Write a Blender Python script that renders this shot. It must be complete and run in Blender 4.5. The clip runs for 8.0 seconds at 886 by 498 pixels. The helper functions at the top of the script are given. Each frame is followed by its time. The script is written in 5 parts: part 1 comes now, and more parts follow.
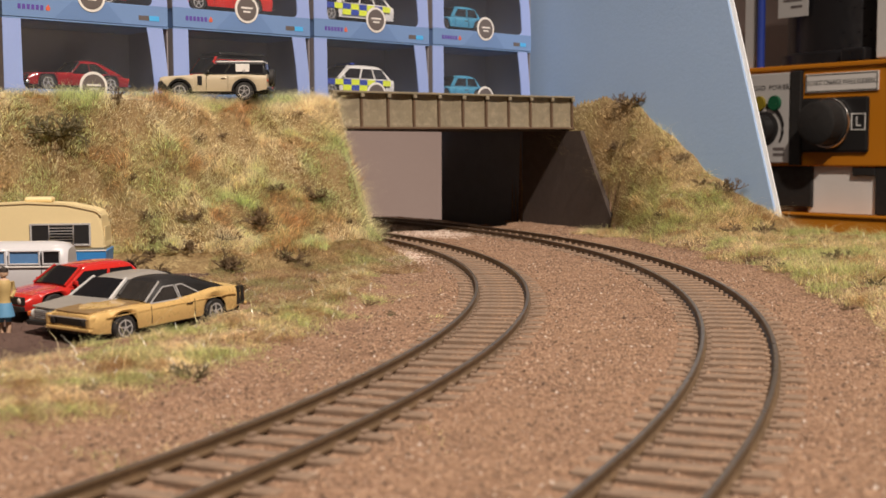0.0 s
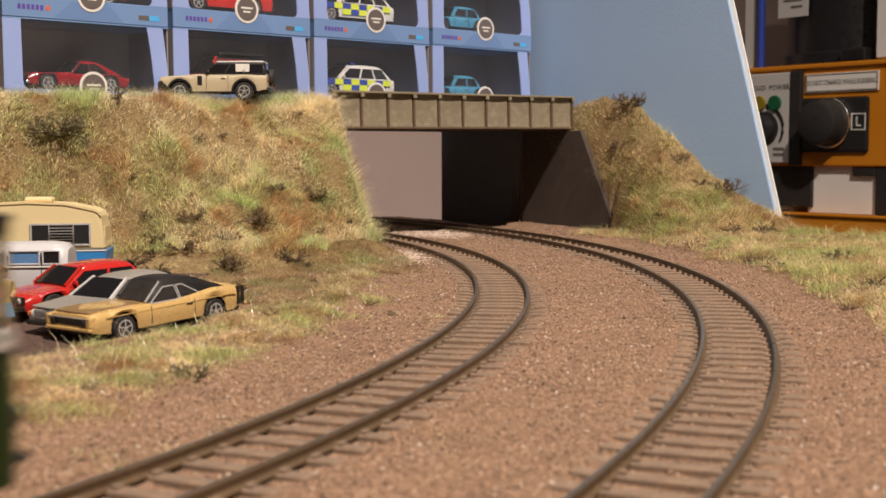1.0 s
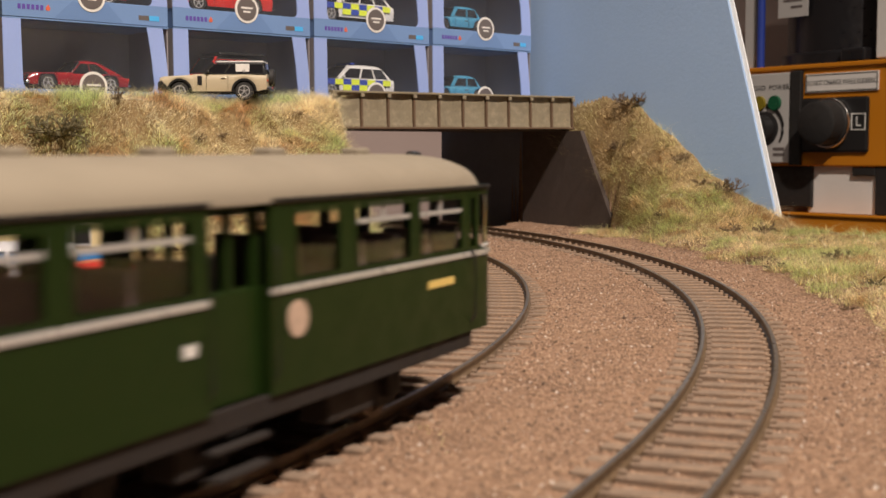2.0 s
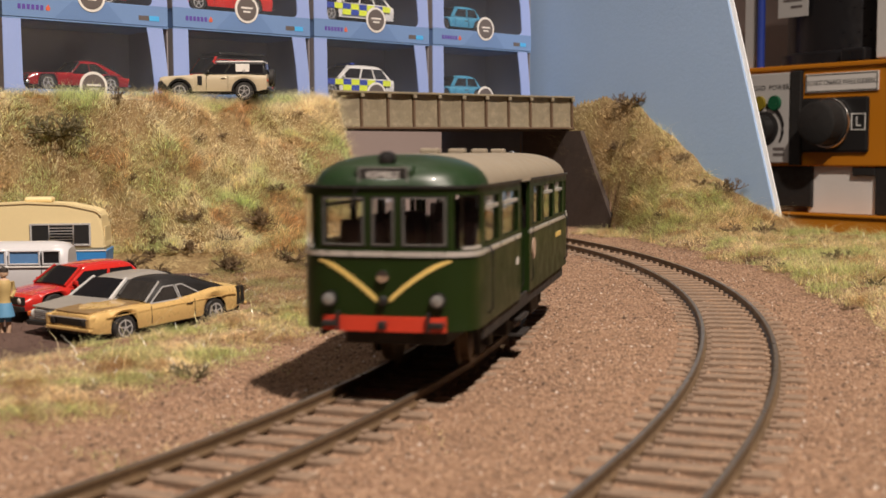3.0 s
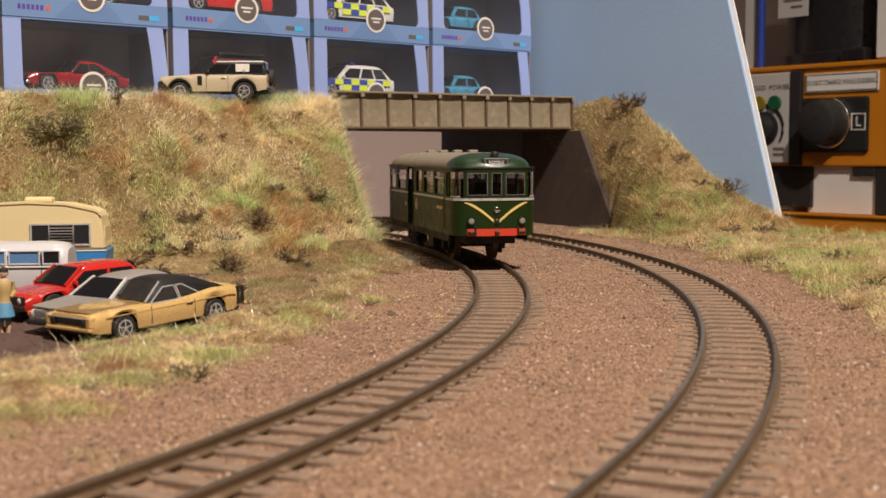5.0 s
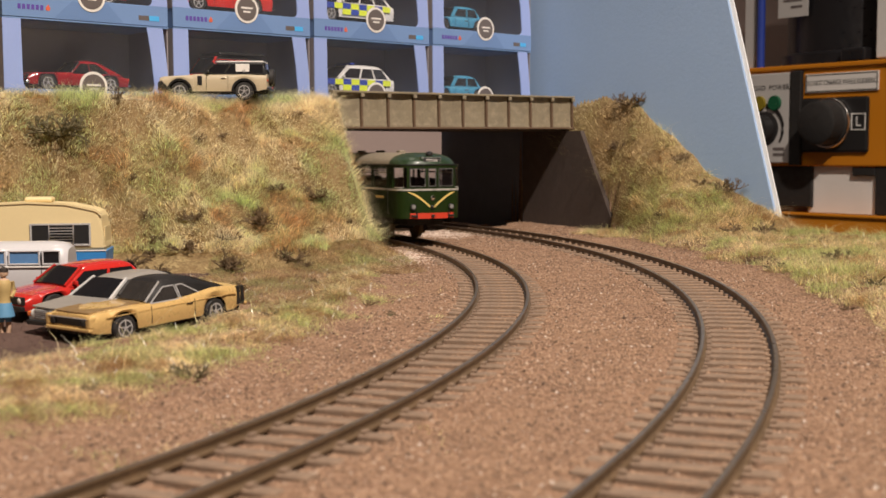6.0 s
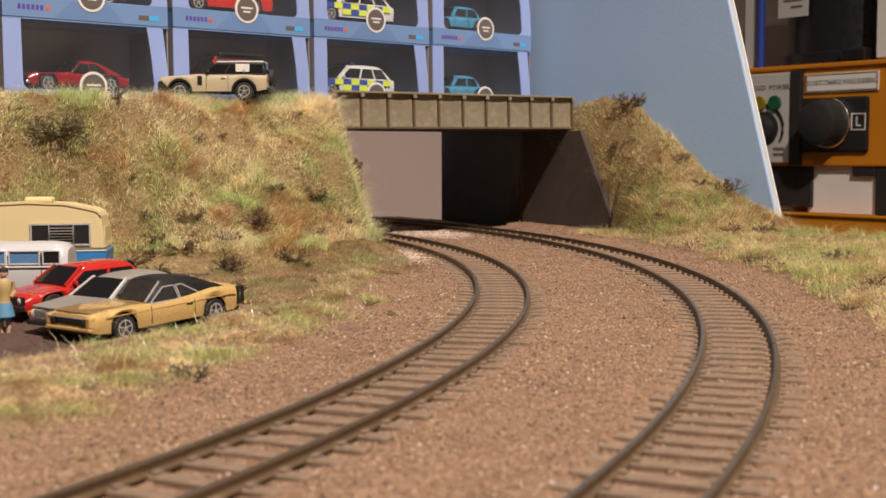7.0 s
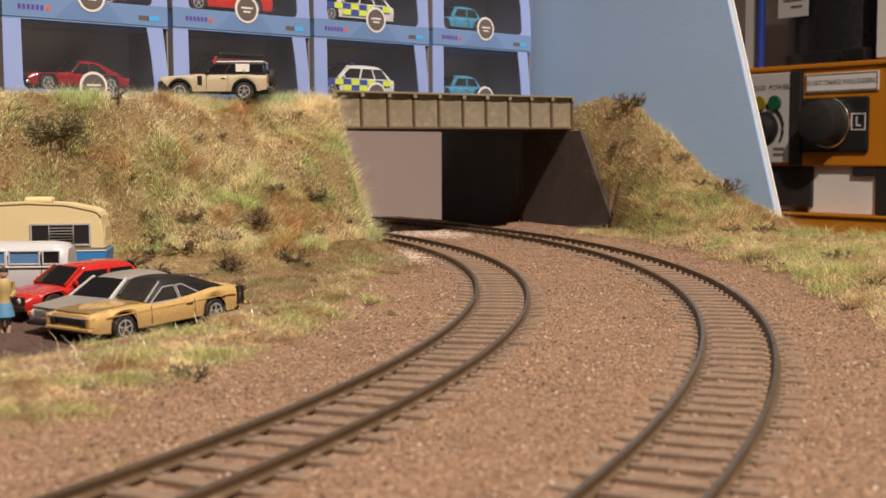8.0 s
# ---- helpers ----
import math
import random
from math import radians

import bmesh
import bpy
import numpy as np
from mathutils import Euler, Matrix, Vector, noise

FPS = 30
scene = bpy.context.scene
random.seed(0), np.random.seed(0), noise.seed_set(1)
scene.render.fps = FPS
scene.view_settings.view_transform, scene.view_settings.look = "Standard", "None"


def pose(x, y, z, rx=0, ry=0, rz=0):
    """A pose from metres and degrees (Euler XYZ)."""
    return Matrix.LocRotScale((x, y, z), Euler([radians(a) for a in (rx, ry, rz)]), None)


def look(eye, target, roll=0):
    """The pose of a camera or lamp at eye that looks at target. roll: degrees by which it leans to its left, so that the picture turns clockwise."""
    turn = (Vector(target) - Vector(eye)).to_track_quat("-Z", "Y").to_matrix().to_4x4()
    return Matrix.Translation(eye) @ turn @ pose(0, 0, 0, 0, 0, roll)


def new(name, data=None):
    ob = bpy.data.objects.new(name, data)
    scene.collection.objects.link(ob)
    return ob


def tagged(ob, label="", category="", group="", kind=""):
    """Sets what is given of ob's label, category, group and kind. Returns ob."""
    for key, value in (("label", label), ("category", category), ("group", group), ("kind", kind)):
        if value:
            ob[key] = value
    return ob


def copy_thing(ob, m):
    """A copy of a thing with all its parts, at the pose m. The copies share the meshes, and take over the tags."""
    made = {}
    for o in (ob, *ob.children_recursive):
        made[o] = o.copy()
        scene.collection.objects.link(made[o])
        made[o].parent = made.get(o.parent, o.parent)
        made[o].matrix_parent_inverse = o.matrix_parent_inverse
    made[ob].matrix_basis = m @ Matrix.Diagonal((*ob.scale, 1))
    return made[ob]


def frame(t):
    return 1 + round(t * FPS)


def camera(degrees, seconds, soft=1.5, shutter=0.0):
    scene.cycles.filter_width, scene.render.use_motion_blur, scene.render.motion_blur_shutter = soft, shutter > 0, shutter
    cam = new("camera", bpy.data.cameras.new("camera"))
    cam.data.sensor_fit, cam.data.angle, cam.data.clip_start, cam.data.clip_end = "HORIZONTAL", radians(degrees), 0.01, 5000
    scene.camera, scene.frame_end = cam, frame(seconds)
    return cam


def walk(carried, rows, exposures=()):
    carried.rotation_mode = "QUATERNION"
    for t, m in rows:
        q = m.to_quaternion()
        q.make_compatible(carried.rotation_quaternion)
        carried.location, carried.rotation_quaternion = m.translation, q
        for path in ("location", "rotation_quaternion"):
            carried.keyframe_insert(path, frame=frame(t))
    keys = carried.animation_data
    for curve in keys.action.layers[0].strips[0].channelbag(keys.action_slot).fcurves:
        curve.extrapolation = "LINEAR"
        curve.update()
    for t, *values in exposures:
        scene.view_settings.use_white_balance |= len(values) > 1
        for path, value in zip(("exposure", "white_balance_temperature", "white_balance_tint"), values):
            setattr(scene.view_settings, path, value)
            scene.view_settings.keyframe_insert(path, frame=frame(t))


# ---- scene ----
cam = camera(39.664, 8.0, soft=1.5, shutter=0.5)
cam.data.dof.use_dof = True
cam.data.dof.focus_distance = 0.47
cam.data.dof.aperture_fstop = 40.0
EYE = Matrix.Translation((0, 0, 0.04746)) @ pose(0, 0, 0, 90 - 4.534, 0, 0) @ pose(0, 0, 0, 0, 0, -0.159)
walk(cam, [(0.0, EYE), (8.0, EYE)], exposures=[(0.0, 0.0), (8.0, 0.0)])

# ---- light: a closed room with a ceiling spot and two added fill lamps ----
world = bpy.data.worlds.new("room_dark")
scene.world = world
world.use_nodes = True
world.node_tree.nodes["Background"].inputs[0].default_value = (0.9, 0.8, 0.7, 1)
world.node_tree.nodes["Background"].inputs[1].default_value = 0.02
CEILING = 1.45
KEY = (0.43, -0.40, CEILING - 0.08)  # a ceiling spot over the front of the layout
data = bpy.data.lights.new("spot_bulb", "SPOT")
data.energy, data.spot_size, data.spot_blend, data.shadow_soft_size, data.color = 182.0, radians(58), 0.75, 0.03, (1.0, 0.865, 0.755)
lamp = new("spot_bulb", data)
lamp.matrix_world = look(KEY, (-0.12, 0.52, 0.0))
# unseen lamps, added to lift the shade and the wall behind the bridge
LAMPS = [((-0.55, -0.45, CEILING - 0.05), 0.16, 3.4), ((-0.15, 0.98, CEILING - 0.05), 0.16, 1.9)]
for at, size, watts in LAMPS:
    data = bpy.data.lights.new("fill_lamp", "AREA")
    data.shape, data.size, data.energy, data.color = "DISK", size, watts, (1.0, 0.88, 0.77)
    lamp = new("fill_lamp", data)
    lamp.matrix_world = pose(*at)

# ---- small tools: all shapes below are in millimetres ----
MM = 0.001


def at_mm(x, y, z, rx=0, ry=0, rz=0):
    return pose(x * MM, y * MM, z * MM, rx, ry, rz)


def part(name, bm, material, parent=None, label="", smooth=False, scale=MM):
    me = bpy.data.meshes.new(name)
    bmesh.ops.scale(bm, vec=(scale,) * 3, verts=bm.verts)
    bmesh.ops.recalc_face_normals(bm, faces=bm.faces)
    for f in bm.faces:
        f.smooth = smooth
    bm.to_mesh(me)
    bm.free()
    if smooth:
        me.set_sharp_from_angle(angle=radians(38))
    me.materials.append(material)
    ob = new(name, me)
    ob.parent = parent
    return tagged(ob, label)


def piece(name, me, parent, m):
    ob = new(name, me)
    ob.parent = parent
    ob.matrix_basis = m
    return ob


def thing(name, m, label, category, group="", kind=""):
    ob = new(name)
    ob.empty_display_size = 0.005
    ob.matrix_basis = m
    return tagged(ob, label, category, group, kind)


def box(x0, x1, y0, y1, z0, z1, bevel=0.0, bm=None, seg=2):
    out = bm or bmesh.new()
    b = bmesh.new()
    bmesh.ops.create_cube(b, size=1)
    for v in b.verts:
        v.co = ((x0 + x1) / 2 + v.co.x * (x1 - x0), (y0 + y1) / 2 + v.co.y * (y1 - y0), (z0 + z1) / 2 + v.co.z * (z1 - z0))
    if bevel:
        bmesh.ops.bevel(b, geom=b.edges[:], offset=bevel, segments=seg, affect="EDGES", profile=0.5)
    add(out, b)
    return out


def add(out, b, m=None):
    made = [out.verts.new(m @ v.co if m else v.co) for v in b.verts]
    b.verts.index_update()
    for f in b.faces:
        out.faces.new([made[v.index] for v in f.verts])
    b.free()


def prism(points, lo, hi, axis="z", bm=None, bevel=0.0):
    """A polygon of 2D points, drawn out along an axis."""
    out = bm or bmesh.new()
    b = bmesh.new()
    place = {"z": lambda p, h: (p[0], p[1], h), "y": lambda p, h: (p[0], h, p[1]), "x": lambda p, h: (h, p[0], p[1])}[axis]
    low = [b.verts.new(place(p, lo)) for p in points]
    high = [b.verts.new(place(p, hi)) for p in points]
    b.faces.new(low[::-1])
    b.faces.new(high)
    for i in range(len(points)):
        j = (i + 1) % len(points)
        b.faces.new((low[i], low[j], high[j], high[i]))
    if bevel:
        bmesh.ops.bevel(b, geom=b.edges[:], offset=bevel, segments=1, affect="EDGES")
    add(out, b)
    return out


def lathe(profile, n=24, axis="z", at=(0, 0, 0), bm=None):
    """Turns (radius, height) pairs round an axis."""
    out = bm or bmesh.new()
    rings = []
    for r, h in profile:
        ring = []
        for i in range(n):
            a = 2 * math.pi * i / n
            p = {"z": (r * math.cos(a), r * math.sin(a), h), "y": (r * math.cos(a), h, r * math.sin(a)), "x": (h, r * math.cos(a), r * math.sin(a))}[axis]
            ring.append(out.verts.new((p[0] + at[0], p[1] + at[1], p[2] + at[2])))
        rings.append(ring)
    for a, b in zip(rings, rings[1:]):
        for i in range(n):
            j = (i + 1) % n
            out.faces.new((a[i], a[j], b[j], b[i]))
    for ring in (rings[0], rings[-1]):
        out.faces.new(ring)
    return out


def strut(p, q, w, t=None, bm=None):
    """A square bar from p to q."""
    out = bm or bmesh.new()
    p, q = Vector(p), Vector(q)
    m = Matrix.Translation((p + q) / 2) @ (q - p).to_track_quat("Z", "Y").to_matrix().to_4x4()
    b = bmesh.new()
    bmesh.ops.create_cube(b, size=1)
    for v in b.verts:
        v.co = (v.co.x * w, v.co.y * (t or w), v.co.z * (q - p).length)
    add(out, b, m)
    return out


def tube(points, r, n=8, bm=None):
    out = bm or bmesh.new()
    rings = []
    for i, p in enumerate(points):
        a, b = Vector(points[max(i - 1, 0)]), Vector(points[min(i + 1, len(points) - 1)])
        q = (b - a).to_track_quat("Z", "Y")
        rr = r[i] if isinstance(r, (list, tuple)) else r
        rings.append([out.verts.new(Vector(p) + q @ Vector((rr * math.cos(2 * math.pi * k / n), rr * math.sin(2 * math.pi * k / n), 0))) for k in range(n)])
    for a, b in zip(rings, rings[1:]):
        for i in range(n):
            j = (i + 1) % n
            out.faces.new((a[i], a[j], b[j], b[i]))
    out.faces.new(rings[0]), out.faces.new(rings[-1])
    return out


def lettering(name, words, size, material, parent, m, label=""):
    """Words in the built-in font, as a thin solid mesh of that letter height in mm."""
    curve = bpy.data.curves.new(name, "FONT")
    curve.body, curve.size, curve.align_x, curve.align_y, curve.extrude = words, size * MM * 1.4, "CENTER", "CENTER", 0.00005
    curve.resolution_u = 2
    temp = new(name + "_temp", curve)
    me = bpy.data.meshes.new_from_object(temp.evaluated_get(bpy.context.evaluated_depsgraph_get()))
    bpy.data.objects.remove(temp)
    me.materials.clear()
    me.materials.append(material)
    ob = new(name, me)
    ob.parent, ob.matrix_basis = parent, m
    return tagged(ob, label)


# ---- materials ----
def nodes_of(name):
    m = bpy.data.materials.new(name)
    m.use_nodes = True
    t = m.node_tree
    return m, t, t.nodes["Principled BSDF"]


def noise_node(t, scale, detail=3.0, rough=0.6):
    tc = t.nodes.get("Texture Coordinate") or t.nodes.new("ShaderNodeTexCoord")
    n = t.nodes.new("ShaderNodeTexNoise")
    n.inputs["Scale"].default_value, n.inputs["Detail"].default_value, n.inputs["Roughness"].default_value = scale, detail, rough
    t.links.new(tc.outputs["Object"], n.inputs["Vector"])
    return n.outputs["Fac"]


def ramp(t, fac, stops):
    r = t.nodes.new("ShaderNodeValToRGB")
    while len(r.color_ramp.elements) < len(stops):
        r.color_ramp.elements.new(0.5)
    for e, (p, c) in zip(r.color_ramp.elements, stops):
        e.position, e.color = p, (*c, 1)
    t.links.new(fac, r.inputs[0])
    return r.outputs[0]


def mix(t, fac, a, b, how="MIX"):
    n = t.nodes.new("ShaderNodeMix")
    n.data_type, n.blend_type = "RGBA", how
    for value, slot in ((fac, 0), (a, 6), (b, 7)):
        if isinstance(value, (int, float)):
            n.inputs[slot].default_value = value
        elif isinstance(value, tuple):
            n.inputs[slot].default_value = (*value, 1)
        else:
            t.links.new(value, n.inputs[slot])
    return n.outputs[2]


def bump(t, p, height, strength, distance):
    b = t.nodes.new("ShaderNodeBump")
    b.inputs["Strength"].default_value, b.inputs["Distance"].default_value = strength, distance
    t.links.new(height, b.inputs["Height"])
    t.links.new(b.outputs[0], p.inputs["Normal"])


def paint(name, colour, rough=0.45, metal=0.0, vary=0.15, grain=900.0, patch=60.0, relief=0.05, coat=0.0, dirt=None, spec=0.5):
    """Painted, moulded or printed stuff: fine grain over broad patches, and optional grime."""
    m, t, p = nodes_of(name)
    dark = tuple(c * (1 - vary) for c in colour)
    light = tuple(min(1, c * (1 + vary)) for c in colour)
    c = mix(t, noise_node(t, patch), dark, light)
    c = mix(t, ramp(t, noise_node(t, grain, 4), [(0.35, (0, 0, 0)), (0.7, (1, 1, 1))]), c, mix(t, 0.5, c, light))
    if dirt:
        c = mix(t, ramp(t, noise_node(t, patch * 2.3, 6, 0.7), [(0.5, (0, 0, 0)), (0.75, (1, 1, 1))]), c, dirt)
    t.links.new(c, p.inputs["Base Color"])
    t.links.new(ramp(t, noise_node(t, patch * 3), [(0.3, (rough * 0.8,) * 3), (0.7, (min(1, rough * 1.2),) * 3)]), p.inputs["Roughness"])
    p.inputs["Metallic"].default_value = metal
    p.inputs["Specular IOR Level"].default_value = spec
    p.inputs["Coat Weight"].default_value = coat
    p.inputs["Coat Roughness"].default_value = 0.08
    if relief:
        bump(t, p, noise_node(t, grain, 4), relief, 0.0004)
    return m


def glass(name, tint=(1, 1, 1), rough=0.02):
    m, t, p = nodes_of(name)
    p.inputs["Base Color"].default_value = (*tint, 1)
    p.inputs["Roughness"].default_value, p.inputs["IOR"].default_value = rough, 1.3
    p.inputs["Transmission Weight"].default_value = 1.0
    return m


def granular(name, stops, speck=(0.75, 0.66, 0.56), fine=1400.0, relief=0.9, patch=18.0, tint=None):
    """Loose scatter: ballast, grit, soil."""
    m, t, p = nodes_of(name)
    tc = t.nodes.new("ShaderNodeTexCoord")
    v = t.nodes.new("ShaderNodeTexVoronoi")
    v.inputs["Scale"].default_value = fine * 0.75
    t.links.new(tc.outputs["Object"], v.inputs["Vector"])
    c = ramp(t, v.outputs["Color"], stops)
    c = mix(t, ramp(t, noise_node(t, patch, 5, 0.65), [(0.35, (0, 0, 0)), (0.68, (0.75, 0.75, 0.75))]), c, tint or stops[-1][1])
    c = mix(t, ramp(t, noise_node(t, patch * 2.6, 6, 0.7), [(0.54, (0, 0, 0)), (0.70, (0.55, 0.55, 0.55))]), c, stops[0][1])
    c = mix(t, ramp(t, noise_node(t, fine, 2), [(0.68, (0, 0, 0)), (0.74, (1, 1, 1))]), c, speck)
    t.links.new(c, p.inputs["Base Color"])
    p.inputs["Roughness"].default_value = 0.85
    p.inputs["Specular IOR Level"].default_value = 0.3
    bump(t, p, noise_node(t, fine * 0.6, 5, 0.7), relief, 0.0012)
    return m


def fibres(name, dry, green, brown, gloss=0.33, drifts=30, bare=0.51):
    """Static grass: straw, green and brown in drifts, each nylon blade its own shade and a little translucent."""
    m, t, p = nodes_of(name)
    geo = t.nodes.new("ShaderNodeNewGeometry")
    drift = ramp(t, noise_node(t, drifts, 4, 0.62), [(0.43, dry), (0.49, mix_rgb(dry, green, 0.5)), (0.56, green)])
    drift = mix(t, ramp(t, noise_node(t, drifts * 1.43, 4, 0.62), [(bare, (0, 0, 0)), (bare + 0.08, (0.95, 0.95, 0.95))]), drift, brown)
    drift = mix(t, ramp(t, noise_node(t, 120, 3, 0.6), [(0.55, (0, 0, 0)), (0.70, (0.6, 0.6, 0.6))]), drift, mix_rgb(dry, (0.9, 0.8, 0.45), 0.5))
    drift = mix(t, ramp(t, noise_node(t, 210, 3, 0.6), [(0.56, (0, 0, 0)), (0.70, (0.5, 0.5, 0.5))]), drift, mix_rgb(brown, (0.1, 0.06, 0.02), 0.3))
    each = ramp(t, geo.outputs["Random Per Island"], [(0.0, (0.3, 0.28, 0.25)), (0.3, (0.85, 0.85, 0.82)), (0.7, (1.1, 1.1, 1.06)), (0.93, (1.35, 1.33, 1.25)), (1.0, (2.0, 1.97, 1.85))])
    c = mix(t, 1.0, drift, each, "MULTIPLY")
    t.links.new(c, p.inputs["Base Color"])
    p.inputs["Roughness"].default_value = gloss
    thin = t.nodes.new("ShaderNodeBsdfTranslucent")
    t.links.new(c, thin.inputs["Color"])
    both = t.nodes.new("ShaderNodeMixShader")
    both.inputs[0].default_value = 0.55
    t.links.new(p.outputs[0], both.inputs[1])
    t.links.new(thin.outputs[0], both.inputs[2])
    t.links.new(both.outputs[0], t.nodes["Material Output"].inputs["Surface"])
    return m


def mix_rgb(a, b, f):
    return tuple(x * (1 - f) + y * f for x, y in zip(a, b))


M_BALLAST = granular("brown_ballast", [(0.0, (0.11, 0.062, 0.038)), (0.35, (0.25, 0.145, 0.092)), (0.65, (0.335, 0.205, 0.132)), (1.0, (0.42, 0.28, 0.19))], tint=(0.325, 0.197, 0.12))
M_GRIT = granular("car_park_grit", [(0.0, (0.05, 0.029, 0.024)), (0.5, (0.088, 0.053, 0.042)), (1.0, (0.125, 0.077, 0.061))], speck=(0.3, 0.22, 0.18), relief=0.5)
M_SOIL = granular("bank_soil", [(0.0, (0.18, 0.12, 0.055)), (0.5, (0.34, 0.25, 0.12)), (1.0, (0.46, 0.36, 0.18))], speck=(0.4, 0.36, 0.2), tint=(0.18, 0.105, 0.045), patch=38.0)
M_GRASS = fibres("static_grass", (1.0, 0.91, 0.69), (0.72, 0.80, 0.44), (0.70, 0.44, 0.23), drifts=24, bare=0.535)
M_GRASS_DRY = fibres("dry_static_grass", (0.90, 0.74, 0.47), (0.57, 0.62, 0.27), (0.46, 0.28, 0.125), drifts=36, bare=0.535)
M_GRASS_FOOT = fibres("trodden_static_grass", (0.60, 0.45, 0.27), (0.42, 0.41, 0.20), (0.32, 0.19, 0.09), drifts=40, bare=0.5)
M_GLINT = paint("glint_white", (0.9, 0.88, 0.78), 0.12, vary=0.1, relief=0)
M_TWIG = paint("dark_twigs", (0.115, 0.075, 0.038), 0.8, vary=0.5)
M_TWIG_GREEN = paint("olive_twigs", (0.12, 0.10, 0.05), 0.8, vary=0.4)
M_RAIL = paint("rusty_rail", (0.125, 0.082, 0.046), 0.5, 0.2, vary=0.35, grain=700, relief=0.2, dirt=(0.19, 0.12, 0.065))
M_RAILTOP = paint("worn_rail_top", (0.30, 0.25, 0.20), 0.32, 0.8, vary=0.3, grain=600, relief=0.1)
M_SLEEPER = paint("weathered_sleeper", (0.185, 0.128, 0.088), 0.85, vary=0.5, grain=900, patch=90, relief=0.6, dirt=(0.32, 0.21, 0.135))
M_SKY = paint("sky_blue_paint", (0.285, 0.405, 0.60), 0.6, vary=0.07, grain=500, patch=12, relief=0.25)
M_FOAM = paint("white_foam_edge", (0.85, 0.87, 0.88), 0.7, vary=0.05, relief=0.4)
M_WALL = paint("cream_wall", (0.41, 0.315, 0.285), 0.8, vary=0.04, patch=4, grain=200, relief=0.1)
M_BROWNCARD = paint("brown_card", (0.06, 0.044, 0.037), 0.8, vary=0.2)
M_GIRDER = paint("weathered_girder", (0.22, 0.185, 0.125), 0.5, vary=0.3, grain=500, patch=90, relief=0.2, dirt=(0.36, 0.30, 0.21))
M_GIRDERDARK = paint("girder_grime", (0.12, 0.075, 0.045), 0.7, vary=0.3)
M_BLACK = paint("black_plastic", (0.018, 0.017, 0.017), 0.4, vary=0.2)
M_MATTBLACK = paint("matt_black", (0.014, 0.012, 0.011), 0.75, vary=0.2)
M_WHITE = paint("white_plastic", (0.75, 0.72, 0.68), 0.4, vary=0.05)
M_CHROME = paint("chrome", (0.75, 0.74, 0.72), 0.15, 1.0, vary=0.05, relief=0)
M_TYRE = paint("tyre_rubber", (0.022, 0.02, 0.019), 0.65, vary=0.2)
M_GLASS = glass("clear_glazing")
M_SMOKE = paint("smoked_glass", (0.012, 0.012, 0.014), 0.08, vary=0.2, relief=0)
M_FLOOR = paint("room_floor", (0.16, 0.12, 0.09), 0.6, vary=0.25, patch=3, grain=60)
M_CEIL = paint("white_ceiling", (0.8, 0.77, 0.72), 0.9, vary=0.03, patch=2, grain=80)
M_PLY = paint("baseboard_ply", (0.36, 0.25, 0.14), 0.7, vary=0.2, patch=20)

# ---- the room ----
ROOM = dict(x0=-1600, x1=1700, y0=-1500, y1=1350, z0=-900, z1=CEILING * 1000)
R = ROOM
for nm, b, mt in (("floor", (R["x0"], R["x1"], R["y0"], R["y1"], R["z0"] - 50, R["z0"]), M_FLOOR), ("ceiling", (R["x0"], R["x1"], R["y0"], R["y1"], R["z1"], R["z1"] + 50), M_CEIL),
                  ("wall_north", (R["x0"], R["x1"], R["y1"], R["y1"] + 80, R["z0"], R["z1"]), M_WALL), ("wall_south", (R["x0"], R["x1"], R["y0"] - 80, R["y0"], R["z0"], R["z1"]), M_WALL),
                  ("wall_west", (R["x0"] - 80, R["x0"], R["y0"], R["y1"], R["z0"], R["z1"]), M_WALL), ("wall_east", (R["x1"], R["x1"] + 80, R["y0"], R["y1"], R["z0"], R["z1"]), M_WALL)):
    tagged(part(nm, box(*b), mt), "plain painted room %s" % nm.split("_")[0], nm.split("_")[0], kind="structure")

# ---- the lie of the land, in millimetres ----
C1, R1, C2, R2 = (-569.25, 423.89), 589.0, (-580.07, 436.82), 666.7  # the two curves of track
RAIL_TOP = 2.6


def lattice(x, y, cell, seed):
    """Smooth value noise on a grid of that cell, -1 to 1."""
    table = np.random.RandomState(seed).rand(64, 64) * 2 - 1
    u, v = np.asarray(x) / cell, np.asarray(y) / cell
    i, j = np.floor(u).astype(int), np.floor(v).astype(int)
    f, g = u - i, v - j
    f, g = f * f * (3 - 2 * f), g * g * (3 - 2 * g)
    T = lambda a, b: table[a % 64, b % 64]
    return (T(i, j) * (1 - f) + T(i + 1, j) * f) * (1 - g) + (T(i, j + 1) * (1 - f) + T(i + 1, j + 1) * f) * g


def ease(u):
    u = np.clip(u, 0, 1)
    return u * u * (3 - 2 * u)


BOARD_A, BOARD_D = np.array((180.7, 646.8)), np.array((-0.6858, 0.728))  # sky board: its near edge and its line
BOARD_N = np.array((-0.728, -0.6858))


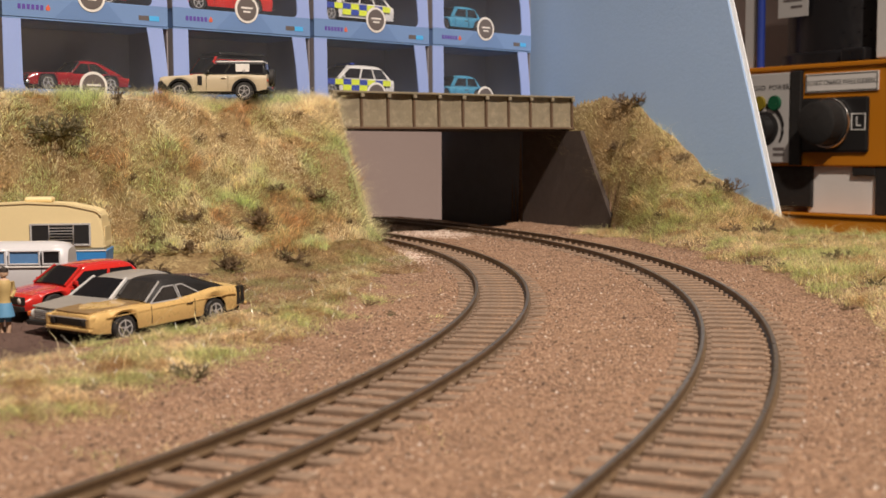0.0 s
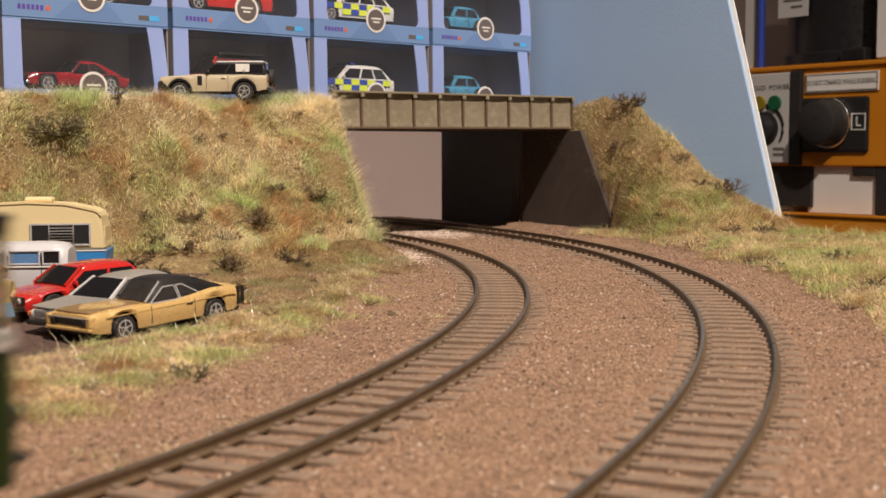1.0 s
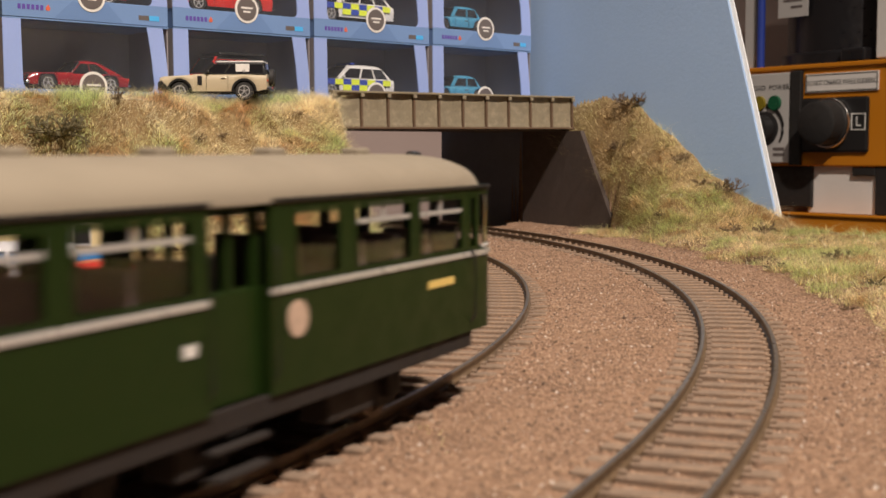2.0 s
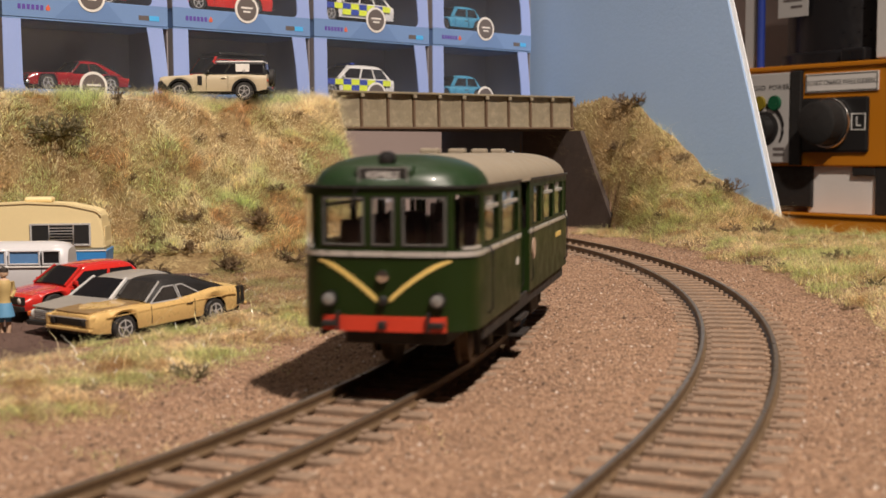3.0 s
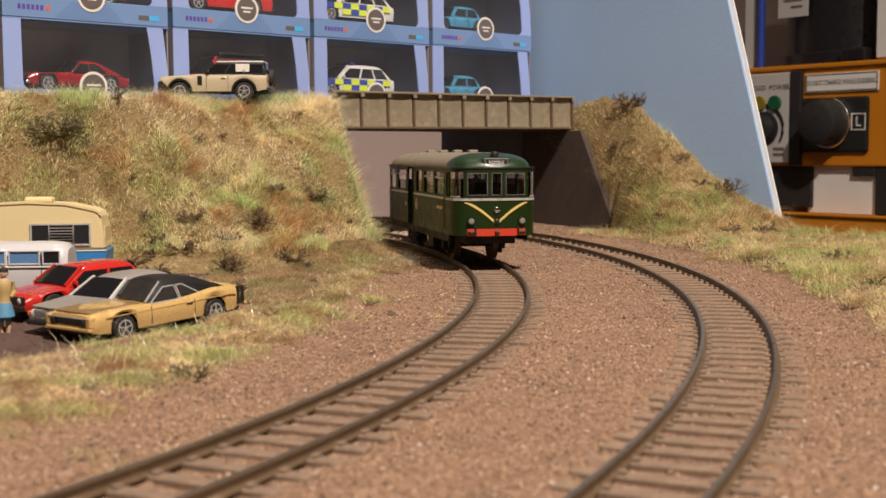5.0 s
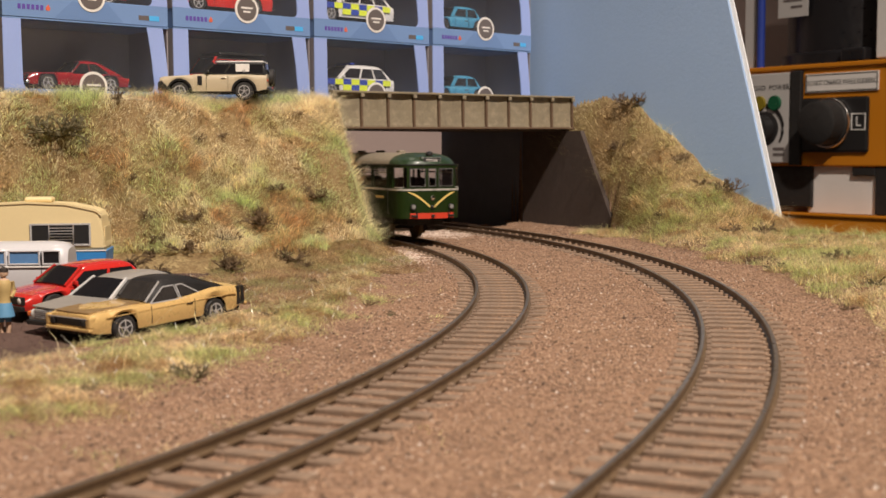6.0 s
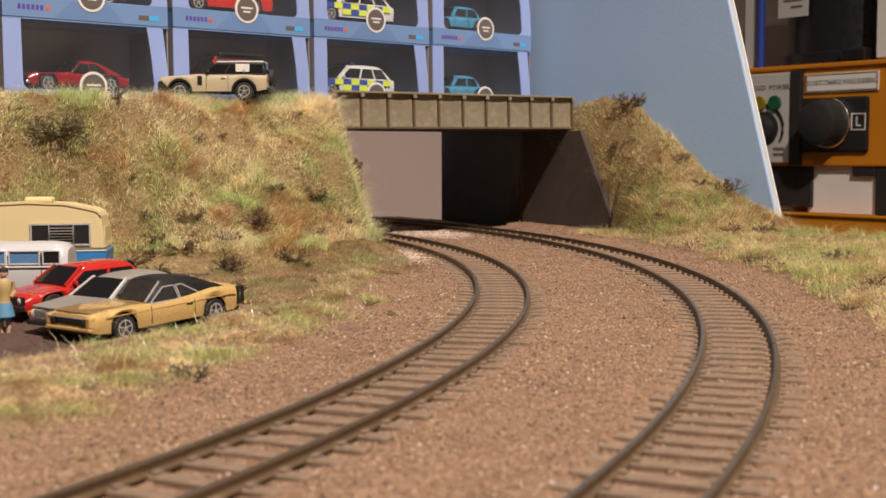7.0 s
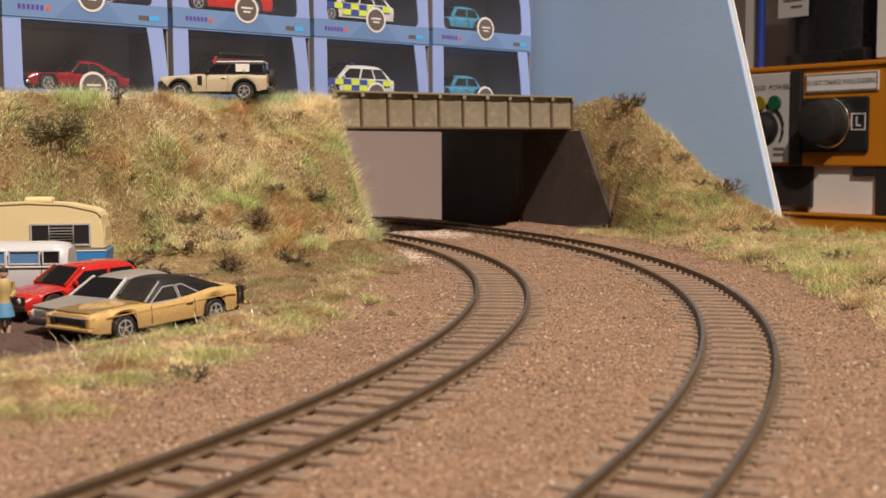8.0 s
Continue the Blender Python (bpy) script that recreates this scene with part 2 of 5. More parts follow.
def bank_left(x, y):
    """Height of the embankment inside the curve."""
    front = (x + 106.6) * 0.6698 - (y - 570.1) * 0.7426 + lattice(x, y, 45, 3) * 9 + lattice(x, y, 16, 4) * 5.5 + lattice(x, y, 7, 12) * 3.2
    side = np.hypot(x - C1[0], y - C1[1]) - 548.5 + lattice(x, y, 22, 5) * 2.0
    up = 1 - np.clip(front / np.interp(x, [-175, -120, -75], [46, 62, 96]), 0, 1)
    rise = np.interp(up, [0, 0.12, 0.3, 0.6, 0.88, 1], [0, 0.025, 0.14, 0.55, 0.94, 1])
    top = 70.5 - 4.3 * ease((-front - 30) / 4)  # a shelf for the boxes behind the crest
    return top * rise * (1 - np.clip(side / 17, 0, 1))


def bank_right(x, y):
    t = (x - BOARD_A[0]) * BOARD_D[0] + (y - BOARD_A[1]) * BOARD_D[1]
    d = (x - BOARD_A[0]) * BOARD_N[0] + (y - BOARD_A[1]) * BOARD_N[1]
    top = np.interp(t, [-250, -66, -22, 5, 32, 69, 105, 215], [2, 4, 7, 11, 23, 50, 75, 75])
    wide = np.interp(t, [-250, -122, -66, -8, 57, 101, 140], [300, 197, 148, 106, 51, 22, 16])
    u = np.clip(1 - (d / wide + lattice(x, y, 20, 8) * 0.05), 0, 1)
    off_wall = (x - 98.1) * 0.824 + (y - 708.5) * 0.565  # right of the abutment only
    top = top * (1 + 0.05 * lattice(x, y, 11, 17)) + 2.0 * lattice(x, y, 9, 18) * (top > 8)
    return np.where((off_wall > 2.6) | (t < 100), top * u ** 0.9, 0)


def verge(x, y):
    r = np.hypot(x - C1[0], y - C1[1]) + lattice(x, y, 18, 9) * 5
    return ease((r - np.clip(493 + 0.35 * (y - 300), 487, 524)) / 15) * (1 - ease((r - 536) / 20))


def land(x, y):
    r1, r2 = np.hypot(x - C1[0], y - C1[1]), np.hypot(x - C2[0], y - C2[1])
    edge = np.clip(494 + 0.35 * (y - 300), 485, 522)
    park = np.clip(-5 + (y - 339) * 0.05, -7, -0.2) * (1 - ease((r1 - edge) / 14)) * (x < 0) * (1 - ease((y - 600) / 40))
    near = np.minimum(abs(r1 - R1), abs(r2 - R2))
    lumps = (lattice(x, y, 26, 1) * 0.9 + lattice(x, y, 7, 2) * 0.35) * ease((near - 13) / 10)
    bed = np.interp(near, [0, 7.2, 9.3, 11.5, 16, 24], [-0.55, -0.55, -0.55, -0.3, 0.12, 0]) + 0.5 * lattice(x, y, 5, 14) * (near < 20) * (near > 8) + 0.42 * lattice(x, y, 4.2, 15) * (near < 8)
    outer = ease((r2 - 685) / 40) * 2.5
    return np.maximum(bank_left(x, y), np.maximum(bank_right(x, y), 0)) + park + lumps * (r1 > 508) + bed + 2.2 * verge(x, y) + outer


def sheet(name, mask, xs, ys, material, label, category):
    X, Y = np.meshgrid(xs, ys)
    Z = land(X, Y)
    nx = len(xs)
    keep = mask((X[:-1, :-1] + X[1:, 1:]) / 2, (Y[:-1, :-1] + Y[1:, 1:]) / 2)
    j, i = np.nonzero(keep)
    a = j * nx + i
    quads = np.stack([a, a + 1, a + nx + 1, a + nx], 1)
    used, inverse = np.unique(quads, return_inverse=True)
    co = np.stack([X.ravel(), Y.ravel(), Z.ravel()], 1)[used] * MM
    me = bpy.data.meshes.new(name)
    me.from_pydata(co.tolist(), [], inverse.reshape(-1, 4).tolist())
    me.polygons.foreach_set("use_smooth", [True] * len(me.polygons))
    me.materials.append(material)
    return tagged(new(name, me), label, category, kind="structure")


def is_left(x, y):
    return (bank_left(x, y) > 1.0)


def is_right(x, y):
    return (bank_right(x, y) > 1.5)


def on_board(x, y):
    d = (x - BOARD_A[0]) * BOARD_N[0] + (y - BOARD_A[1]) * BOARD_N[1]
    return (d > -3) & ((x < 180) | (x * 0.9 + y < 775)) & ((y < 700) | (x > 40) | (np.hypot(x - C2[0], y - C2[1]) < 700))


def is_park(x, y):
    r = np.hypot(x - C1[0], y - C1[1])
    return (r < np.clip(497 + 0.35 * (y - 300), 488, 522)) & (y > 130) & ((y < 374) | (x < -90)) & ~is_left(x, y)


XS, YS = np.arange(-420, 300, 2.0), np.arange(-220, 1010, 2.0)
sheet("ground", lambda x, y: on_board(x, y) & ~is_left(x, y) & ~is_right(x, y) & ~is_park(x, y), XS, YS, M_BALLAST, "brown granular ballast spread over the model baseboard", "ground")
sheet("car_park", lambda x, y: is_park(x, y), XS, YS, M_GRIT, "dark reddish-brown gritty parking ground", "ground")
sheet("embankment_left", lambda x, y: is_left(x, y), XS, YS, M_SOIL, "steep brown earth embankment beside the curved track", "embankment")
sheet("embankment_right", lambda x, y: on_board(x, y) & is_right(x, y), XS, YS, M_SOIL, "brown earth embankment sloping down from the bridge", "embankment")
tagged(part("baseboard", prism([(-420, -220), (298, -220), (298, 500), (192, 612), (180, 650), (-2, 843), (-150, 1008), (-420, 1008)], -28, -14.0), M_PLY), "plywood baseboard under the model railway", "baseboard", kind="structure")


# ---- the two tracks ----
def along(c, r, a):
    return c[0] + r * math.cos(a), c[1] + r * math.sin(a)


def rail_mesh(c, r, a0, a1, steps, section):
    bm = bmesh.new()
    rings = []
    for i in range(steps + 1):
        a = a0 + (a1 - a0) * i / steps
        rings.append([bm.verts.new((*along(c, r + dr, a), z)) for dr, z in section])
    for p, q in zip(rings, rings[1:]):
        for k in range(len(section)):
            j = (k + 1) % len(section)
            bm.faces.new((p[k], p[j], q[j], q[k]))
    bm.faces.new(rings[0]), bm.faces.new(rings[-1])
    return bm


RAIL = [(-0.95, 0.1), (0.95, 0.1), (0.95, 0.5), (0.25, 0.8), (0.25, 1.7), (0.48, 1.9), (0.48, 2.5), (-0.48, 2.5), (-0.48, 1.9), (-0.25, 1.7), (-0.25, 0.8), (-0.95, 0.5)]
HEAD = [(-0.47, 2.5), (0.47, 2.5), (0.32, 2.61), (-0.32, 2.61)]


def sleeper_mesh():
    bm = box(-14.5, 14.5, -1.6, 1.6, -2.2, 0.45, 0.25, seg=1)
    for s in (-1, 1):
        for o in (-1, 1):
            box(s * 8.25 + o * 1.5 - 0.55, s * 8.25 + o * 1.5 + 0.55, -0.9, 0.9, 0.5, 1.0, bm=bm)
    bmesh.ops.scale(bm, vec=(MM,) * 3, verts=bm.verts)
    me = bpy.data.meshes.new("sleeper")
    bm.to_mesh(me)
    bm.free()
    me.materials.append(M_SLEEPER)
    return me


SLEEPER = sleeper_mesh()


def track(c, r, a0, a1, label):
    t = thing("railway_track", Matrix(), label, "track", "curved tracks")
    for side in (-8.25, 8.25):
        rail = part("rail", rail_mesh(c, r + side, a0, a1, 140, RAIL), M_RAIL, t, "rusty brown steel rail")
        part("rail_head", rail_mesh(c, r + side, a0, a1, 140, HEAD), M_RAILTOP, rail, "worn shiny running surface")
    n = int(r * (a1 - a0) / 8.6)
    for i in range(n):
        a = a0 + (a1 - a0) * (i + 0.5) / n
        x, y = along(c, r, a)
        piece("sleeper", SLEEPER, t, at_mm(x, y, random.uniform(-0.2, 0.12), 0, 0, math.degrees(a) + random.uniform(-1.8, 1.8)))
    return t


track(C1, R1, radians(-60), radians(72), "inner curved model track with dusty brown sleepers")
track(C2, R2, radians(-54), radians(60), "outer curved model track with dusty brown sleepers")

# ---- bridge, walls and the sky board ----
GL, GR = Vector((-55.7, 628.9)), Vector((77.8, 745.9))
GLEN = (GR - GL).length
GRZ = math.degrees(math.atan2(GR.y - GL.y, GR.x - GL.x))


def bowed_panel(x0, x1, z0, z1, n=8):
    """A pressed web panel, slightly hollow across and leaning out to its foot."""
    bm = bmesh.new()
    cols = []
    for i in range(n + 1):
        u = i / n
        x = x0 + (x1 - x0) * u
        dip = 0.55 * math.sin(math.pi * u)
        cols.append([bm.verts.new(c) for c in ((x, -0.1 + dip, z0), (x, 0.2 + dip, z0 + 2.2), (x, 0.55 + dip, (z0 + z1) / 2), (x, 0.4 + dip, z1), (x, 1.8, z1), (x, 1.8, z0))])
    for a, b in zip(cols, cols[1:]):
        for k in range(6):
            j = (k + 1) % 6
            bm.faces.new((a[k], b[k], b[j], a[j]))
    bm.faces.new(cols[0]), bm.faces.new(cols[-1][::-1])
    return bm


def bridge():
    b = thing("girder_bridge", at_mm(GL.x, GL.y, 59.2, 0, -0.5, GRZ), "weathered grey-brown plate girder bridge over both tracks", "bridge")
    n, h, step = 10, 19.6, GLEN / 10
    part("bottom_flange", box(-1, GLEN + 1, -1.8, 2.2, 0, 1.1, 0.2), M_GIRDERDARK, b, "grimy rust-brown bottom flange")
    part("top_flange", box(-1, GLEN + 1, -1.9, 2.4, h - 1.1, h, 0.2), M_GIRDER, b)
    for i in range(n):
        part("web_panel", bowed_panel(i * step, (i + 1) * step, 1.1, h - 1.1), M_GIRDER, b)
    for i in range(n + 1):
        s = part("stiffener", box(i * step - 0.55, i * step + 0.55, -1.3, 0.4, 1.1, h - 1.1, 0.15), M_GIRDERDARK, b)
        part("cap", box(i * step - 1.1, i * step + 1.1, -2.2, -1.0, h - 3.2, h - 1.2, 0.25), M_GIRDER, s)
        if i < n:
            part("gusset_line", box(i * step + 0.6, (i + 1) * step - 0.6, 0.1, 0.4, 1.1, 2.2, 0.1), M_GIRDER, b)
    return b


bridge()
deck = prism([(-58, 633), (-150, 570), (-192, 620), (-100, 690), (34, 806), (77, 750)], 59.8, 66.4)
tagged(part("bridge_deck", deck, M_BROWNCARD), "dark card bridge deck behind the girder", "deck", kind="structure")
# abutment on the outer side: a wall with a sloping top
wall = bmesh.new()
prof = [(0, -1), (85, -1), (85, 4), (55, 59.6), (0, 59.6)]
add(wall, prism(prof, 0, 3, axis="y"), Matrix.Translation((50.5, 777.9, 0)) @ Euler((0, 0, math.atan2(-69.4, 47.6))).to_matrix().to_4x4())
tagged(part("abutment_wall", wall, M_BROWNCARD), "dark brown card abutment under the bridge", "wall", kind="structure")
# sky board with its leaning near edge
sky = thing("sky_board", at_mm(BOARD_A[0], BOARD_A[1], 0, 0, 0, math.degrees(math.atan2(BOARD_D[1], BOARD_D[0]))), "sky-blue painted foam backscene board with white cut edge", "backscene")
outline = [(2.4, -2), (262, -2), (262, 330), (94, 330)]
part("panel", prism(outline, -5.0, -0.4, axis="y"), M_SKY, sky)
edge = bmesh.new()
strut((2.2, -2.7, -2), (93.8, -2.7, 330), 0.9, 4.4, bm=edge)
part("cut_edge", edge, M_FOAM, sky, "rough white cut edge of the foam board")
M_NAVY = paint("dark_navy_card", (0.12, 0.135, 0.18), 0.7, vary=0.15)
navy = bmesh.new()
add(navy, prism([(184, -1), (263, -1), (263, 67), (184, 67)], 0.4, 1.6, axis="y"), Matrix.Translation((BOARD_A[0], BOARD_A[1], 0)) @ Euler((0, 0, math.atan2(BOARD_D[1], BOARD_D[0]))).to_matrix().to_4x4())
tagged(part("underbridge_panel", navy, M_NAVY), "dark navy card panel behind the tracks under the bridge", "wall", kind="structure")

# ---- the green railbus ----
M_GREEN = paint("railbus_green", (0.0105, 0.024, 0.0035), 0.42, vary=0.12, grain=500, relief=0.03, coat=0.05, spec=0.25)
M_DOME = paint("dome_green", (0.016, 0.036, 0.014), 0.38, vary=0.12, relief=0.02, coat=0.15)
M_ROOF = paint("railbus_roof", (0.25, 0.21, 0.155), 0.65, vary=0.1, spec=0.25)
M_STRIPE = paint("silver_stripe", (0.58, 0.56, 0.53), 0.3, 0.4, vary=0.04)
M_YELLOW = paint("straw_yellow", (0.72, 0.52, 0.16), 0.5, vary=0.06)
M_RED = paint("buffer_red", (0.55, 0.045, 0.02), 0.5, vary=0.1)
M_LENS = paint("grey_lens", (0.30, 0.30, 0.29), 0.2, 0.3, vary=0.1, relief=0)
M_CREST = paint("crest_print", (0.50, 0.36, 0.27), 0.5, vary=0.3, patch=700)
M_UNDER = paint("underframe_brown", (0.015, 0.011, 0.009), 0.75, vary=0.3)
M_SEAT = paint("seat_maroon", (0.045, 0.024, 0.026), 0.7, vary=0.2)
M_INNER = paint("cream_interior", (0.42, 0.36, 0.24), 0.6, vary=0.08)
HALF, WIDE, NOSE, POW = 74.7, 16.9, 64.0, 3.7
DOOR0, DOOR1 = -20.0, -6.0  # the recessed door, towards the trailing end on the outer side


def end_x(y):
    return NOSE + (HALF - NOSE) * (max(0.0, 1 - abs(y / WIDE) ** POW)) ** (1 / POW)


def plan_arc(side, y0, y1, n=14, grow=0.0):
    """Points round one end (side -1 or 1) between two values of a turning angle in degrees."""
    out = []
    for i in range(n + 1):
        a = radians(y0 + (y1 - y0) * i / n)
        y = (WIDE + grow) * math.copysign(abs(math.sin(a)) ** (2 / POW), math.sin(a))
        x = NOSE + (HALF + grow - NOSE) * abs(math.cos(a)) ** (2 / POW)
        out.append((side * x, y * side))
    return out


def plan_loop(grow=0.0, recess=2.2):
    w = WIDE + grow
    loop = plan_arc(1, -90, 90, 26, grow) + [(-DOOR0, w), (-DOOR0, w - recess), (-DOOR1, w - recess), (-DOOR1, w)]
    return loop + plan_arc(-1, -90, 90, 26, grow) + [(DOOR0, -w), (DOOR0, -w + recess), (DOOR1, -w + recess), (DOOR1, -w)]


def band(points, z0, z1, thick, closed=False, bm=None):
    """A wall of that thickness along points of the plan; it thickens inwards."""
    out = bm or bmesh.new()
    fx, fy = 1 - thick / HALF, 1 - thick / WIDE
    cols = [[out.verts.new(c) for c in ((x, y, z0), (x, y, z1), (x * fx, y * fy, z1), (x * fx, y * fy, z0))] for x, y in points]
    pairs = list(zip(cols, cols[1:])) + ([(cols[-1], cols[0])] if closed else [])
    for a, b in pairs:
        for k in range(4):
            j = (k + 1) % 4
            out.faces.new((a[k], b[k], b[j], a[j]))
    if not closed:
        out.faces.new(cols[0]), out.faces.new(cols[-1][::-1])
    return out


def roof_shell(x0, x1, n):
    bm = bmesh.new()
    rows = []
    for i in range(n + 1):
        x = x0 + (x1 - x0) * i / n
        ex = min(0.9985, max(0.0, (abs(x) - 54) / (HALF + 0.3 - 54)))
        top = (WIDE + 0.3) * (1 - ex ** POW) ** (1 / POW)
        row = []
        for k in range(25):
            a = radians(-90 + 180 * k / 24)
            y = top * math.sin(a)
            u = min(1.0, (abs(y) / (WIDE + 0.3)) ** 2.9 + ex ** 2.9)
            row.append(bm.verts.new((x, y, 40.7 + 6.4 * (1 - u) ** 0.48)))
        rows.append(row)
    for a, b in zip(rows, rows[1:]):
        for k in range(24):
            bm.faces.new((a[k], a[k + 1], b[k + 1], b[k]))
    return bm


def railbus():
    bus = thing("railbus", Matrix(), "dark green model railbus with silver stripe and yellow whiskers", "railbus")
    body = part("body", band(plan_loop(), 14.6, 29.6, 0.8, True), M_GREEN, bus, "dark green lower body panels", True)
    part("stripe", band(plan_arc(1, -90, 90, 26, 0.28), 28.3, 29.25, 0.5), M_STRIPE, body, "silver waist stripe", True)
    part("stripe", band(plan_arc(-1, -90, 90, 26, 0.28), 28.3, 29.25, 0.5), M_STRIPE, body, "silver waist stripe", True)
    for s in (-1, 1):
        for a, b in ((-64, DOOR0), (DOOR1, 64)):
            part("stripe", box(min(-s * a, -s * b), max(-s * a, -s * b), min(s * 16.5, s * 17.15), max(s * 16.5, s * 17.15), 28.3, 29.25, 0.1), M_STRIPE, body, "silver waist stripe")
    part("cant_rail", band(plan_loop(), 39.6, 41.2, 0.8, True), M_GREEN, bus, "", True)
    part("gutter", band(plan_loop(0.35, 0.4), 40.8, 41.3, 0.5, True), M_BLACK, bus)
    part("roof", roof_shell(-60, 67, 30), M_ROOF, bus, "grey-brown weathered roof", True)
    for s in (-1, 1):
        dome = part("roof_dome", roof_shell(-60 if s < 0 else 67, s * (HALF + 0.28), 22), M_DOME, bus, "glossy dark green domed roof end", True)
        # destination box, horn, windows, lamps, whiskers, buffers on each end
        x = end_x(0)
        ind = part("destination_box", box(s * 70.8 - 3.4, s * 70.8 + 3.4, -5.8, 5.8, 41.5, 45.2, 1.2), M_DOME, bus, "rounded dark green destination box")
        part("blind", box(s * 74.25 - 0.1, s * 74.25 + 0.1, -4.5, 4.5, 41.9, 44.5, 0.08), M_BLACK, ind, "black destination blind")
        lettering("blind_text", "KEMBLE", 1.3, M_WHITE, ind, at_mm(s * 74.42, 0, 43.2, 90, 0, 90 if s > 0 else -90), "white letters on the blind")
        part("blind_frame", blind_ring(s, 74.3), M_LENS, ind, "thin grey blind frame")
        horn = part("roof_lamp", lathe([(0.9, -1.6), (1.5, -1.2), (1.5, 1.2), (1.3, 1.6)] if s > 0 else [(1.3, -1.6), (1.5, -1.2), (1.5, 1.2), (0.9, 1.6)], 18, "x", (s * 71.2, 0, 46.1)), M_BLACK, bus, "small black round roof lamp", True)
        part("lens", lathe([(0.5, -0.25), (1.15, 0), (0.5, 0.25)], 14, "x", (s * 72.9, 0, 46.1)), M_BLACK, horn, "dark lamp glass", True)
        part("wiper", strut((s * (end_x(5) + 0.5), 5.0, 41.0), (s * (end_x(5.6) + 0.5), 5.6, 37.2), 0.35), M_BLACK, bus)
        for y0, y1 in ((-11.9, -3.4), (-2.3, 2.3), (3.4, 11.9)):
            part("window_rim", end_frame(s, y0 + 0.35, y1 - 0.35, 0.2, 30.45, 39.05, 0.15), M_LENS, bus, "thin bright window rim")
            f = part("window_frame", end_frame(s, y0, y1), M_BLACK, bus, "black rubber window surround")
            pane = part("pane", end_pane(s, y0, y1), M_GLASS, f)
            pane.visible_shadow = False
        for y0, y1 in ((-12.9, -11.9), (-3.4, -2.3), (2.3, 3.4), (11.9, 12.9)):
            part("pillar", end_strip(s, y0, y1, 29.6, 39.6, 0.0, 0.9), M_GREEN, bus)
        part("sill", end_strip(s, -13, 13, 29.5, 30.4, 0.0, 0.8), M_GREEN, bus)
        part("header", end_strip(s, -13, 13, 39.2, 39.8, 0.0, 0.8), M_GREEN, bus)
        for e in (-1, 1):
            a0 = 49.0
            pts = plan_arc(s, e * a0, e * 84, 12, -0.15)
            pane = part("corner_pane", band(pts, 29.8, 39.4, 0.35), M_GLASS, bus, "curved corner window", True)
            pane.visible_shadow = False
            part("cab_handrail", tube([(s * 60.5, e * (WIDE + 0.2), 16.5), (s * 60.5, e * (WIDE + 1.0), 17.5), (s * 60.5, e * (WIDE + 1.0), 28.5), (s * 60.5, e * (WIDE + 0.2), 29.5)], 0.25, 6), M_BLACK, bus, "thin black handrail")
            part("corner_trim", band(plan_arc(s, e * a0, e * 84, 12, 0.1), 29.6, 30.1, 0.5), M_STRIPE, bus, "", True)
            part("whisker", whisker(s, e), M_YELLOW, bus, "straw-yellow speed whisker")
            lamp = part("headlamp", lathe([(1.5, 0), (1.5, 0.8), (1.25, 1.1)], 18, "x" , (s * end_x(10.3) - (0.0 if s > 0 else 1.1), e * 10.3, 20.4)), M_BLACK, bus, "round headlamp", True)
            part("lens", lathe([(0.6, -0.25), (1.1, -0.1), (1.1, 0.1), (0.6, 0.25)], 16, "x", (s * (end_x(10.3) + 1.15), e * 10.3, 20.4)), M_LENS, lamp, "grey lamp lens", True)
            buf = part("buffer_block", box(s * 75 - 1.2, s * 75 + 1.2, e * 10.2 - 1.3, e * 10.2 + 1.3, 15.4, 16.4, 0.2), M_BLACK, bus)
            part("hose", box(s * 75.2 - 0.8, s * 75.2 + 0.8, e * 8.6 - 0.25, e * 8.6 + 0.25, 14.6, 18.2, 0.1), M_BLACK, buf)
        part("buffer_beam", end_strip(s, -11.7, 11.7, 14.5, 17.3, 0.5, 1.4), M_RED, bus, "bright red buffer beam")
        part("coupling_hook", box(s * 75.6 - 1, s * 75.6 + 1, -0.8, 0.8, 15, 16.5, 0.3), M_BLACK, bus)
        part("tail_lamp", lathe([(1.15, -0.4), (1.15, 0.4), (0.8, 0.6)] if s > 0 else [(0.8, -0.6), (1.15, -0.4), (1.15, 0.4)], 16, "x", (s * (x + 0.3), 0, 24.7)), M_CHROME, bus, "round silver emblem", True)
        part("marker_lamp", lathe([(0.9, -0.4), (0.9, 0.4), (0.6, 0.6)] if s > 0 else [(0.6, -0.6), (0.9, -0.4), (0.9, 0.4)], 16, "x", (s * (x + 0.3), 0, 20.2)), M_BLACK, bus, "", True)
    # side windows: two bays behind the door, three before it
    for sy in (-1, 1):
        yo = sy * WIDE
        lo, hi = min(yo, yo - sy * 0.8), max(yo, yo - sy * 0.8)
        D = -sy  # the layout turns end for end on the other side
        span = lambda a, b: (min(D * a, D * b), max(D * a, D * b))
        for a, b in ((-66.0, -64.0), (-48.0, -44.5), (-23.0, DOOR0), (DOOR1, 0.0), (13.2, 17.2), (36.6, 39.0), (57.2, 60.0), (63.2, 64.4)):
            x0, x1 = span(a, b)
            part("pillar", box(x0, x1, lo, hi, 29.5, 39.7), M_GREEN, bus)
